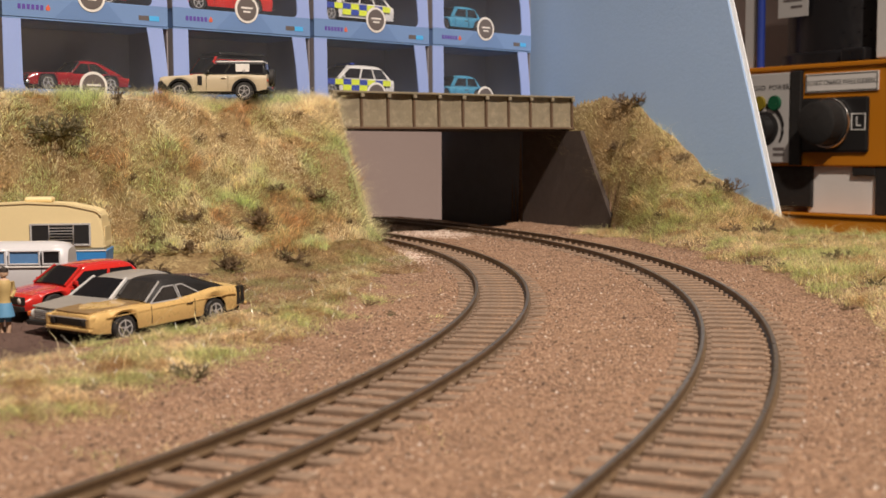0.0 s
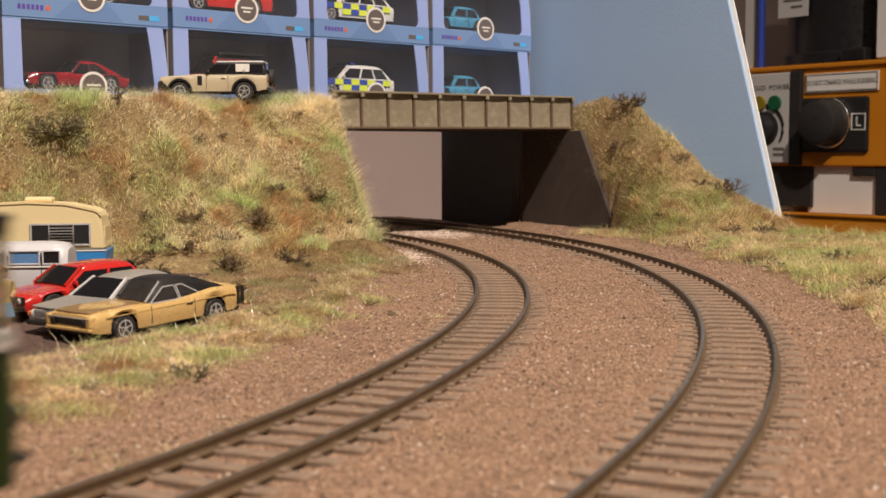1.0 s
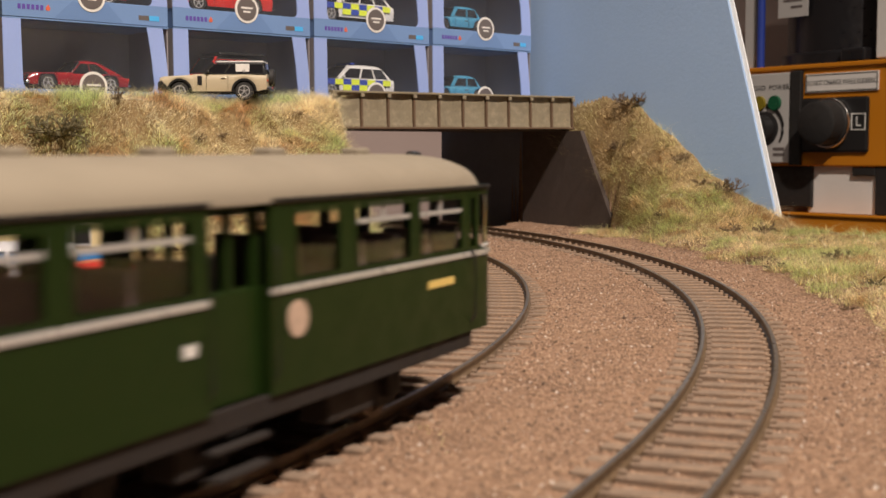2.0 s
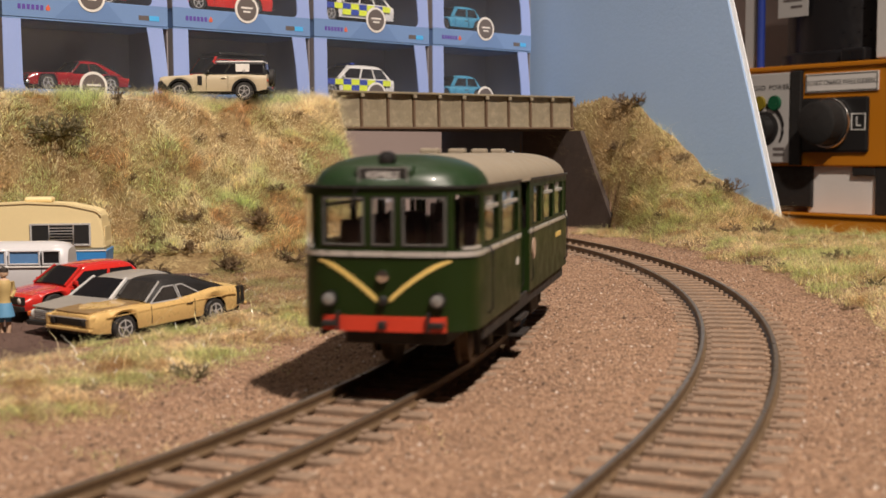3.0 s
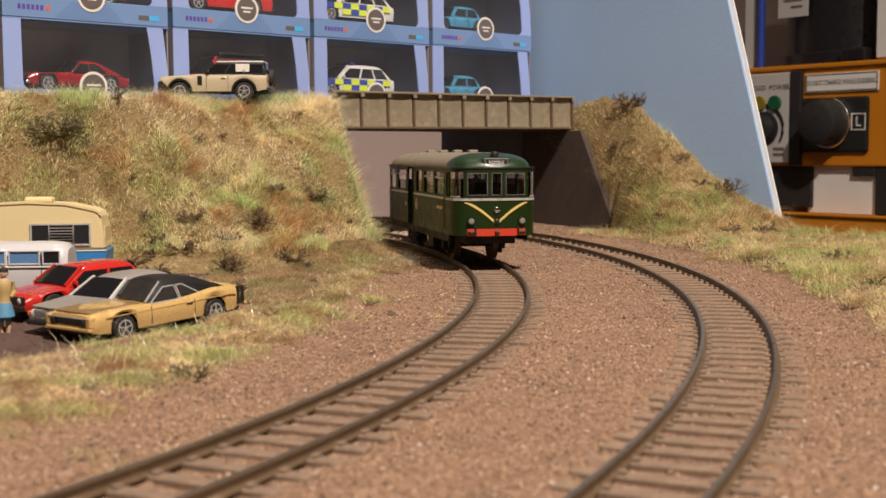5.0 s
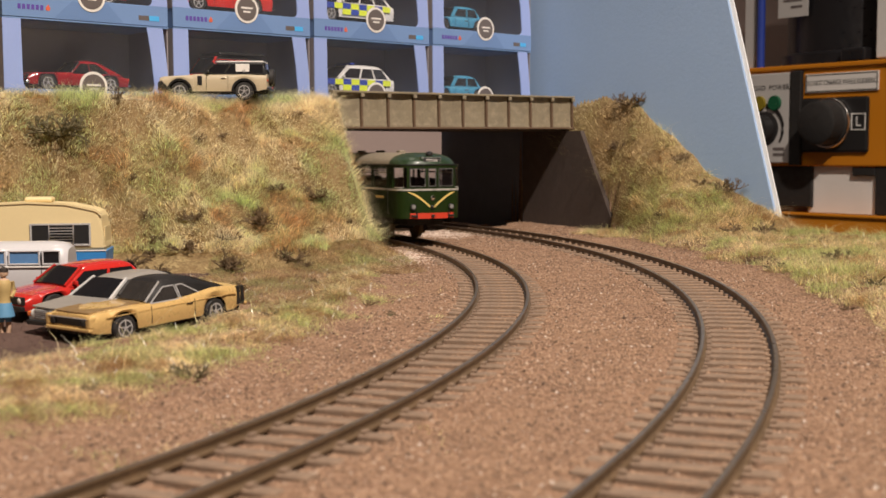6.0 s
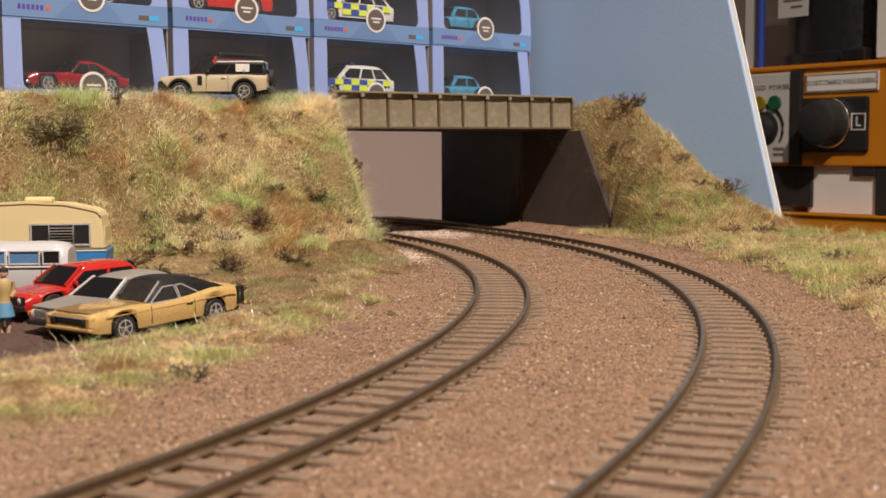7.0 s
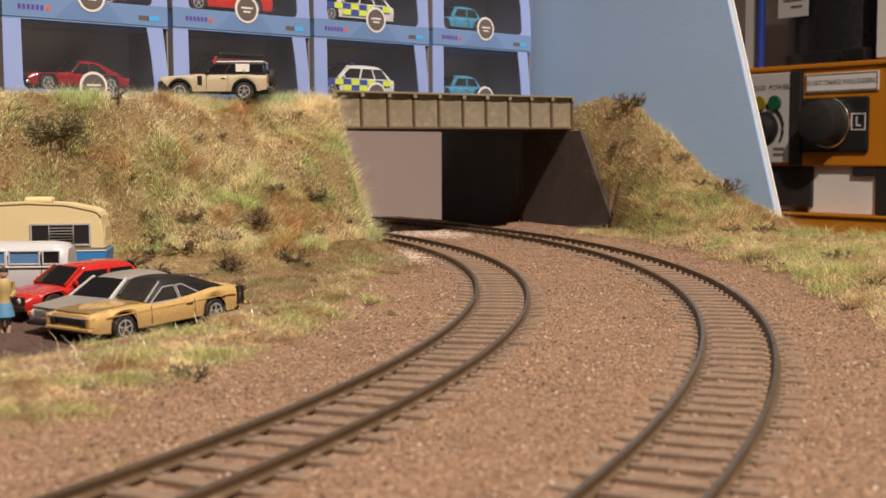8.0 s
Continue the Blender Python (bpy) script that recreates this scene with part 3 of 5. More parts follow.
        for a, b, vent in ((-64.0, -48.0, True), (-44.5, -23.0, True), (0.0, 13.2, False), (17.2, 36.6, True), (39.0, 57.2, True), (60.0, 63.2, False)):
            x0, x1 = span(a, b)
            w = part("window_frame", window_ring(x0, x1, 29.7, 39.5, yo - sy * 0.25, sy), M_GREEN, bus, "thin green window frame")
            yp = yo - sy * 0.5
            pane = part("pane", box(x0, x1, min(yp, yp - sy * 0.25), max(yp, yp - sy * 0.25), 29.7, 39.5), M_GLASS, w)
            pane.visible_shadow = False
            if vent:
                part("toplight_bar", box(x0 + 0.5, x1 - 0.5, min(yo, yo - sy * 0.7), max(yo, yo - sy * 0.7), 36.6, 37.3), M_STRIPE, w, "silver toplight bar")
                part("toplight_post", box((x0 + x1) / 2 - 0.25, (x0 + x1) / 2 + 0.25, min(yo - sy * 0.1, yo - sy * 0.6), max(yo - sy * 0.1, yo - sy * 0.6), 37.3, 39.2), M_STRIPE, w)
        # recessed door with its own window, step boards, crest, number panel
        yd = yo - sy * 2.2
        d0, d1 = span(DOOR0, DOOR1)
        mid = (d0 + d1) / 2
        door = part("door", box(d0 + 0.5, d1 - 0.5, min(yd, yd + sy * 0.5), max(yd, yd + sy * 0.5), 14.8, 29.4, 0.15), M_GREEN, bus, "recessed folding door")
        for a, b in ((d0 + 0.3, d0 + 1.6), (mid - 0.6, mid + 0.6), (d1 - 1.6, d1 - 0.3)):
            part("door_post", box(a, b, min(yd - sy * 0.6, yd + sy * 0.4), max(yd - sy * 0.6, yd + sy * 0.4), 14.8, 39.7), M_GREEN, door)
        for x in (d0 - 0.5, d1 + 0.5):
            part("handrail", tube([(x, yo + sy * 0.3, 17), (x, yo + sy * 0.8, 18), (x, yo + sy * 0.8, 34), (x, yo + sy * 0.3, 35)], 0.16), M_BLACK, door)
        part("step", box(d0 + 0.5, d1 - 0.5, min(yo - sy * 4, yo), max(yo - sy * 4, yo), 9.2, 10.0, 0.2), M_UNDER, bus)
        part("step", box(d0 + 1.2, d1 - 1.2, min(yo - sy * 3, yo + sy * 0.4), max(yo - sy * 3, yo + sy * 0.4), 5.6, 6.4, 0.2), M_UNDER, bus)
        x0, x1 = span(42.5, 53.0)
        part("number_panel", box(x0, x1, min(yo, yo + sy * 0.18), max(yo, yo + sy * 0.18), 24.1, 25.4, 0.05), M_YELLOW, bus, "yellow lettering bar")
        part("crest", lathe([(2.6, 0), (2.6, 0.18)] if sy > 0 else [(2.6, -0.18), (2.6, 0)], 24, "y", (D * 0.6, yo, 24.4)), M_CREST, bus, "round pinkish crest")
        x0, x1 = span(-25.4, -23.0)
        part("notice", box(x0, x1, min(yo, yo + sy * 0.15), max(yo, yo + sy * 0.15), 22.7, 24.2), M_WHITE, bus)
        part("valance", box(-62, 62, min(yo - sy * 1.2, yo - sy * 0.5), max(yo - sy * 1.2, yo - sy * 0.5), 11.6, 14.8, 0.15), M_UNDER, bus, "dark brown solebar")
        for sx in (-1, 1):
            part("axle_guard", prism([(-7, 12), (7, 12), (3, 5), (-3, 5)], min(sy * 10.4, sy * 11.6), max(sy * 10.4, sy * 11.6), "y", box(-9, 9, min(sy * 10.8, sy * 12), max(sy * 10.8, sy * 12), 11, 12.2)), M_UNDER, bus).location.x = sx * 37 * MM
            part("axle_box", box(sx * 37 - 2.2, sx * 37 + 2.2, min(sy * 11.4, sy * 13.4), max(sy * 11.4, sy * 13.4), 6.6, 10.4, 0.4), M_UNDER, bus)
        for a, b in ((-24, -13), (13, 27)):
            part("equipment_box", box(a, b, min(sy * 9, sy * 14.5), max(sy * 9, sy * 14.5), 6.5, 12, 0.5), M_UNDER, bus)
    part("underframe", box(-66, 66, -10, 10, 10.8, 14.6, 0.3), M_UNDER, bus)
    part("floor", box(-70, 70, -14.4, 14.4, 15.0, 16.0), M_UNDER, bus)
    part("ceiling_panel", box(-66, 66, -15, 15, 40.4, 40.9), M_INNER, bus, "cream inner ceiling")
    for x in (-58, -46, -34, -22, 22, 34, 46, 58):
        for y in (-9.5, 9.5):
            seat = part("seat", box(x - 3.4, x + 3.4, y - 4.6, y + 4.6, 20.5, 22.5, 0.5), M_SEAT, bus, "maroon bench seat")
            part("seat_back", box(x + 2.2, x + 3.6, y - 4.6, y + 4.6, 22, 34.0, 0.5), M_SEAT, seat)
            part("seat_base", box(x - 2.6, x + 2.6, y - 4, y + 4, 16, 20.5), M_UNDER, seat)
    for i, x in enumerate((-36, -8, 20, 48)):
        part("roof_vent", box(x - 2.2, x + 2.2, -1.9, 1.9, 46.7, 48.2, 0.5), M_ROOF, bus, "pale roof ventilator")
    wheels = []
    for sx in (-1, 1):
        w = thing("wheelset", at_mm(sx * 37, 0, RAIL_TOP + 6.0), "", "")
        w.parent = bus
        bm = lathe([(1.0, -8.6), (1.0, 8.6)], 12, "y")
        part("axle", bm, M_UNDER, w)
        for s in (-1, 1):
            prof = [(5.2, s * 6.6), (6.7, s * 6.8), (6.7, s * 7.3), (6.0, s * 7.6), (5.9, s * 9.4), (4.9, s * 9.4), (4.7, s * 9.0), (1.6, s * 9.0)]
            part("wheel", lathe(prof, 28, "y"), M_RAIL, w, "", True)
        wheels.append(w)
    return bus, wheels


def end_strip(s, y0, y1, z0, z1, out, thick, n=10):
    """A strip that follows the bowed end."""
    bm = bmesh.new()
    cols = []
    for i in range(n + 1):
        y = y0 + (y1 - y0) * i / n
        x = end_x(y) + out
        cols.append([bm.verts.new(c) for c in ((s * x, y, z0), (s * x, y, z1), (s * (x - thick), y, z1), (s * (x - thick), y, z0))])
    for a, b in zip(cols, cols[1:]):
        for k in range(4):
            j = (k + 1) % 4
            bm.faces.new((a[k], b[k], b[j], a[j]))
    bm.faces.new(cols[0]), bm.faces.new(cols[-1][::-1])
    return bm


def end_pane(s, y0, y1):
    return end_strip(s, y0, y1, 30.2, 39.4, -0.35, 0.3)


def end_frame(s, y0, y1, out=0.12, z0=30.1, z1=39.4, w=0.5):
    bm = bmesh.new()
    for a, b, lo, hi in ((y0, y1, z0, z0 + w), (y0, y1, z1 - w, z1), (y0, y0 + w, z0, z1), (y1 - w, y1, z0, z1)):
        add(bm, end_strip(s, a, b, lo, hi, out, 0.5, 4))
    return bm


def blind_ring(s, x):
    bm = bmesh.new()
    for y0, y1, z0, z1 in ((-4.7, 4.7, 41.7, 42.0), (-4.7, 4.7, 44.4, 44.7), (-4.7, -4.4, 42.0, 44.4), (4.4, 4.7, 42.0, 44.4)):
        box(min(s * x, s * (x + 0.2)), max(s * x, s * (x + 0.2)), y0, y1, z0, z1, bm=bm)
    return bm


def window_ring(x0, x1, z0, z1, y, sy):
    bm = bmesh.new()
    a, b = min(y, y + sy * 0.35), max(y, y + sy * 0.35)
    for p, q, r, t in ((x0, x1, z0, z0 + 0.45), (x0, x1, z1 - 0.45, z1), (x0, x0 + 0.45, z0 + 0.45, z1 - 0.45), (x1 - 0.45, x1, z0 + 0.45, z1 - 0.45)):
        box(p, q, a, b, r, t, bm=bm)
    return bm


def whisker(s, e):
    """A tapering curved stripe from under the waist down to the middle."""
    bm = bmesh.new()
    cols = []
    for i in range(17):
        u = i / 16
        y = e * (12.6 - 11.4 * u)
        z = 27.5 - 7.2 * u ** 1.45
        half = 0.55 * min(1.0, 0.35 + 2.4 * u) if u < 0.4 else 0.55
        x = end_x(y)
        cols.append([bm.verts.new((s * (x + d), y, z + h)) for d, h in ((0.16, -half), (0.16, half), (-0.2, half), (-0.2, -half))])
    for a, b in zip(cols, cols[1:]):
        for k in range(4):
            j = (k + 1) % 4
            bm.faces.new((a[k], b[k], b[j], a[j]))
    bm.faces.new(cols[0]), bm.faces.new(cols[-1][::-1])
    return bm


BUS, WHEELS = railbus()


# ---- vehicles ----
M_GOLD = paint("gold_metallic", (0.66, 0.44, 0.17), 0.28, 0.15, vary=0.14, grain=2200, relief=0.02, coat=0.5)
M_BRONZE = paint("dusty_bonnet", (0.27, 0.17, 0.07), 0.5, 0.3, vary=0.2, patch=150, dirt=(0.33, 0.23, 0.12))
M_VINYL = paint("black_vinyl_roof", (0.011, 0.01, 0.01), 0.5, vary=0.2, relief=0.2)
M_SILVER = paint("white_car_paint", (0.62, 0.61, 0.60), 0.3, vary=0.06, coat=0.4)
M_GREYHOOD = paint("grey_car_bonnet", (0.26, 0.24, 0.215), 0.45, vary=0.12)
M_CARRED = paint("red_car_paint", (0.50, 0.025, 0.02), 0.25, vary=0.1, coat=0.6)
M_MGRED = paint("deep_red_paint", (0.24, 0.008, 0.013), 0.25, vary=0.1, coat=0.6)
M_BEIGE = paint("beige_car_paint", (0.50, 0.42, 0.29), 0.3, vary=0.06, coat=0.4)
M_SKYCAR = paint("light_blue_paint", (0.06, 0.25, 0.40), 0.3, vary=0.08, coat=0.4)
M_POLYEL = paint("fluorescent_yellow", (0.62, 0.72, 0.05), 0.4, vary=0.06)
M_POLBLUE = paint("police_blue", (0.03, 0.06, 0.33), 0.4, vary=0.08)
M_CREAM = paint("cream_caravan", (0.74, 0.60, 0.33), 0.42, vary=0.05, patch=30)
M_BLUEBAND = paint("mid_blue_band", (0.035, 0.21, 0.52), 0.4, vary=0.08)
M_VAN = paint("grey_white_van", (0.55, 0.54, 0.55), 0.35, vary=0.06, coat=0.3)
M_VANBLUE = paint("blue_lined_window", (0.10, 0.22, 0.42), 0.2, vary=0.15)
M_RIM = paint("silver_rim", (0.62, 0.61, 0.6), 0.25, 0.4, vary=0.05, relief=0)
M_CARGLASS = paint("grey_car_glass", (0.03, 0.027, 0.025), 0.1, vary=0.6, patch=260, relief=0)
M_AMBER = paint("orange_lens", (0.75, 0.17, 0.03), 0.2, vary=0.1)


def wheel_on(parent, x, y, r, width, side, rim_mat, spokes=5):
    w = part("wheel", lathe([(r * 0.62, side * width * 0.5), (r * 0.9, side * width * 0.5), (r, side * width * 0.3), (r, -side * width * 0.4), (r * 0.85, -side * width * 0.5), (0.3, -side * width * 0.5)], 26, "y", (x, y, r)), M_TYRE, parent, "black rubber tyre", True)
    part("rim", lathe([(r * 0.64, side * width * 0.46), (r * 0.58, side * width * 0.52), (r * 0.5, side * width * 0.3), (0.2, side * width * 0.3)], 22, "y", (x, y, r)), M_BLACK if spokes else rim_mat, w, "", True)
    if spokes:
        bm = lathe([(r * 0.16, side * width * 0.3), (r * 0.14, side * width * 0.52)] if side > 0 else [(r * 0.14, side * width * 0.52), (r * 0.16, side * width * 0.3)], 10, "y", (x, y, r))
        for k in range(spokes):
            a = 2 * math.pi * k / spokes + 0.3
            yy = y + side * width * 0.44
            strut((x, yy, r), (x + r * 0.56 * math.cos(a), yy, r + r * 0.56 * math.sin(a)), r * 0.17, width * 0.12, bm)
        n = 20
        for k in range(n):
            a, b = 2 * math.pi * k / n, 2 * math.pi * (k + 1) / n
            yy = y + side * width * 0.45
            strut((x + r * 0.59 * math.cos(a), yy, r + r * 0.59 * math.sin(a)), (x + r * 0.59 * math.cos(b), yy, r + r * 0.59 * math.sin(b)), r * 0.09, width * 0.15, bm)
        part("spokes", bm, M_RIM if rim_mat is M_CHROME else rim_mat, w, "silver spoked rim")
    return w


def body_shell(c, x_from=None, x_to=None):
    """Lofted body: sills with wheel arches, bulged flanks, shoulder, crowned top."""
    L, W = c["L"], c["W"]
    xa, xb = -L / 2, L / 2
    xs = sorted(set([xa, xb, xa + 0.15, xb - 0.15] + [round(xa + L * i / 44, 3) for i in range(45)] + [round(w + s * c["r"] * k, 3) for w in c["wx"] for s in (-1, 1) for k in (0.3, 0.7, 0.95, 1.12, 1.2)]))
    bx, bz = zip(*c["belt"])
    lx, lz = zip(*c.get("sill", [(xa, 3), (xb, 3)]))
    bm = bmesh.new()
    rows = []
    for x in xs:
        e = abs(2 * x / L)
        w = W / 2 * (1 - c.get("taper", 0.12) * e ** 5)
        zb, zs = float(np.interp(x, bx, bz)), float(np.interp(x, lx, lz))
        if x in (xa, xb):
            w, zb, zs = w * 0.96, zb - 0.5, zs + 0.4
        for wx in c["wx"]:
            d = abs(x - wx) / (c["r"] * 1.2)
            if d < 1:
                zs = max(zs, c["r"] + c["r"] * 1.2 * math.sqrt(1 - d * d))
        zs = min(zs, zb - 0.8)
        h = zb - zs
        half = [(w * 0.955, zs), (w * 0.985, zs + 0.25 * h), (w, zs + 0.62 * h), (w * 0.975, zb - min(0.9, h * 0.2)), (w * 0.90, zb), (w * 0.5, zb + c.get("crown", 0.35))]
        row = half + [(0, zb + c.get("crown", 0.35) * 1.25)] + [(-y, z) for y, z in reversed(half)]
        rows.append([bm.verts.new((x, y, z)) for y, z in row])
    for a, b in zip(rows, rows[1:]):
        for k in range(len(a) - 1):
            bm.faces.new((a[k], b[k], b[k + 1], a[k + 1]))
    bm.faces.new(rows[0]), bm.faces.new(rows[-1][::-1])
    return bm


def car(name, m, c, label, group=""):
    """A model car from its main measures; x is forward."""
    t = thing(name, m, label, "toy car", group)
    L, W, r = c["L"], c["W"], c["r"]
    body = part("body", body_shell(c), c["paint"], t, c.get("body_label", ""), True)
    part("floor_pan", box(-L / 2 + 2, L / 2 - 2, -W * 0.42, W * 0.42, c["floor"], c["floor"] + 2.5), M_MATTBLACK, t)
    for wx in c["wx"]:
        part("wheel_well", box(wx - r * 1.15, wx + r * 1.15, -W * 0.40, W * 0.40, r * 0.8, r * 2.15), M_MATTBLACK, t)
        for s in (-1, 1):
            wheel_on(t, wx, s * (W / 2 - c.get("inset", 1.5)), r, c.get("tyre", 2.6), s, c.get("rim", M_CHROME), c.get("spokes", 5))
    x0, x1, zb = c["glass"][0]
    x2, x3, zr = c["glass"][1]
    wb, wt = W * c.get("gb", 0.45), W * c.get("gt", 0.36)
    part("roof", cabin_shell(x0, x1, x2, x3, zb, zr, wb, wt), c.get("roof", c["paint"]), t, c.get("roof_label", ""), True)
    dark = c.get("pane", M_SMOKE)
    part("windscreen", slope_pane(x1, x3, zb, zr, wb, wt, 1), dark, t, "dark sloping windscreen", True)
    part("rear_window", slope_pane(x0, x2, zb, zr, wb, wt, -1), dark, t, "dark sloping rear window", True)
    pil = c.get("pillar", c["paint"])
    cuts = [0.0] + sorted(c.get("posts", (0.5,))) + [1.0]
    rear = c.get("cp", 2.5)
    for s in (-1, 1):
        part("windscreen_pillar", strut((x1 - 0.1, s * wb * 0.955, zb + 0.2), (x3 + 0.35, s * wt * 0.955, zr - 0.1), c.get("pw", 0.9)), pil, t)
        m = lean(s, wb, wt, zb, zr)
        for i, (f0, f1) in enumerate(zip(cuts, cuts[1:])):
            quad = []
            for f, h, inset in ((f0, 0.06, 1), (f1, 0.06, -1), (f1, 0.88, -1), (f0, 0.88, 1)):
                lo, hi = x0 + (x1 - x0) * f, x2 + (x3 - x2) * f
                gap = (rear * (1.0 if h < 0.5 else 0.55) if f == 0.0 else 0.75 if f == 1.0 else 0.35)
                quad.append((lo + (hi - lo) * h + inset * gap, zb + (zr - zb) * h))
            if quad[1][0] - quad[0][0] < 1.0:
                continue
            w = part("side_window", prism(rounded(quad, 0.5), -0.15, 0.15, "y"), dark, t, "dark side window")
            w.matrix_basis = m
            trim = bmesh.new()
            for p, q in zip(quad, quad[1:] + quad[:1]):
                strut((p[0], s * 0.12, p[1]), (q[0], s * 0.12, q[1]), 0.32, 0.32, trim)
            part("trim", trim, pil, w, "thin window trim")
        for d in c.get("doors", ()):
            part("door_seam", box(d - 0.08, d + 0.08, min(s * W * 0.47, s * (W / 2 + 0.03)), max(s * W * 0.47, s * (W / 2 + 0.03)), c["floor"] + 1.4, zb - 0.9), M_MATTBLACK, t)
        for d in c.get("handles", ()):
            part("door_handle", box(d - 1.2, d + 1.2, min(s * W * 0.48, s * (W / 2 + 0.25)), max(s * W * 0.48, s * (W / 2 + 0.25)), zb - 2.2, zb - 1.7, 0.1), M_CHROME, t)
        part("headlight", lathe([(c.get("lamp", 1.1), -0.8), (c.get("lamp", 1.1), 0.35), (c.get("lamp", 1.1) * 0.6, 0.6)], 16, "x", (L / 2 - 0.2, s * W * 0.34, c["lampz"])), c.get("lampmat", M_CHROME), t, "", True)
        part("tail_light", box(-L / 2 - 0.25, -L / 2 + 0.6, s * W * 0.36 - 1.6, s * W * 0.36 + 1.6, c["lampz"] - 0.6, c["lampz"] + 0.6, 0.2), M_RED, t)
        if c.get("mirror"):
            part("mirror", box(x1 - 3.4, x1 - 2.3, min(s * wb, s * (wb + 2.0)), max(s * wb, s * (wb + 2.0)), zb + 0.3, zb + 1.6, 0.3), c["mirror"], t)
    part("grille", box(L / 2 - 0.6, L / 2 + 0.15, -W * c.get("gw", 0.42), W * c.get("gw", 0.42), c["lampz"] - c.get("gh", 1.1), c["lampz"] + c.get("gh", 1.1), 0.2), M_BLACK, t, "black front grille")
    bz = c["bumper"]
    for s in (-1, 1):
        part("bumper", box(s * (L / 2 + 0.2) - 0.7, s * (L / 2 + 0.2) + 0.7, -W * 0.45, W * 0.45, bz - c.get("bh", 0.7), bz + c.get("bh", 0.7), 0.3), c.get("bumpmat", M_CHROME), t)
    return t


def rounded(points, r, n=3):
    """A polygon with each corner rounded by about r."""
    out = []
    for i, p in enumerate(points):
        p, a, b = Vector(p), Vector(points[i - 1]), Vector(points[(i + 1) % len(points)])
        k = min(r, (a - p).length * 0.4, (b - p).length * 0.4)
        a, b = p + (a - p).normalized() * k, p + (b - p).normalized() * k
        for j in range(n + 1):
            u = j / n
            out.append(tuple(a * (1 - u) ** 2 + p * 2 * u * (1 - u) + b * u * u))
    return out


def cabin_shell(x0, x1, x2, x3, zb, zr, wb, wt):
    """Roof and pillars as one smooth shell over the side outline of the cabin."""
    line = [(x0, zb - 0.4)]
    corner = rounded([(x0, zb), (x2, zr), ((x2 + x3) / 2, zr + 0.5), (x3, zr), (x1, zb)], 3.2, 5)
    line += corner[6:-6] + [(x1, zb - 0.4)]
    bm = bmesh.new()
    rows = []
    for x, z in line:
        row = []
        for k in range(9):
            u = k / 8
            h = zb - 0.4 + (z - zb + 0.4) * u
            f = max(0.0, (h - zb) / (zr - zb))
            w = wb + (wt - wb) * min(f, 1.0)
            w -= 1.5 * max(0.0, u - 0.72) ** 2 / 0.078 * min(1.0, (z - zb + 0.4) / 3)
            row.append((w, h))
        crown = 0.35 * min(1.0, (z - zb + 0.4) / 3)
        row.append((row[-1][0] * 0.55, z + crown))
        rows.append([bm.verts.new((x, y, h)) for y, h in row] + [bm.verts.new((x, 0, z + crown * 1.3))] + [bm.verts.new((x, -y, h)) for y, h in reversed(row)])
    for p, q in zip(rows, rows[1:]):
        for k in range(len(p) - 1):
            bm.faces.new((p[k], q[k], q[k + 1], p[k + 1]))
    return bm


def slope_pane(xb, xt, zb, zr, wb, wt, s):
    """A thin curved pane lying just proud of the front (1) or back (-1) slope of the cabin."""
    bm = bmesh.new()
    run, rise = (xb - xt) * s, zr - zb
    n = Vector((s * rise, 0, run)).normalized()
    cols = []
    for i in range(9):
        v = -1 + i / 4
        col = []
        for h in (0.04, 0.90):
            w = (wb + (wt - wb) * h) * 0.90
            p = Vector((xb + (xt - xb) * h, v * w, zb + rise * h)) + n * (0.22 + 0.3 * (1 - v * v))
            col += [p, p - n * 0.5]
        cols.append([bm.verts.new(p) for p in (col[0], col[2], col[3], col[1])])
    for a, b in zip(cols, cols[1:]):
        for k in range(4):
            j = (k + 1) % 4
            bm.faces.new((a[k], b[k], b[j], a[j]))
    bm.faces.new(cols[0]), bm.faces.new(cols[-1][::-1])
    return bm


def lean(s, wb, wt, zb, zr):
    """Leans an upright panel of the y = 0 plane so that it lies on the sloping side glass."""
    a = math.atan2(wb - wt, zr - zb)
    y_at_zero = wb + zb * math.tan(a) + 0.15
    return Matrix.Translation((0, s * y_at_zero * MM, 0)) @ Euler((s * a, 0, 0)).to_matrix().to_4x4()


PARKED = "cars in the car park"
coupe = dict(L=57, W=21.6, r=3.85, wx=(17.8, -15.7), floor=2.6, belt=[(-28.5, 8.9), (-26.5, 10.3), (-16, 10.9), (-6, 9.9), (6, 9.5), (16, 9.5), (26, 8.9), (28.5, 8.2)], sill=[(-28.5, 5.0), (-23, 3.3), (23, 3.0), (28.5, 3.8)],
             glass=((-23.5, 9.5, 9.7), (-9.0, 2.2, 14.9)), paint=M_GOLD, pane=M_CARGLASS, roof=M_VINYL, roof_label="black vinyl roof", pillar=M_RIM, cp=11.0, posts=(0.63,), doors=(8.5, -7.5), handles=(-5.5,), lampz=6.5, lamp=0.7, lampmat=M_BLACK, gw=0.41, gh=1.05,
             bumper=4.6, bh=0.5, bumpmat=M_GOLD, body_label="gold metallic body with dusty bonnet", rim=M_RIM, pw=0.42, gb=0.44, gt=0.345, taper=0.1)
gold = car("muscle_car", at_mm(-85.7, 358.5, -4.3, 0, 2.2, -127), coupe, "gold two-door coupe with black vinyl roof, parked on grit", PARKED)
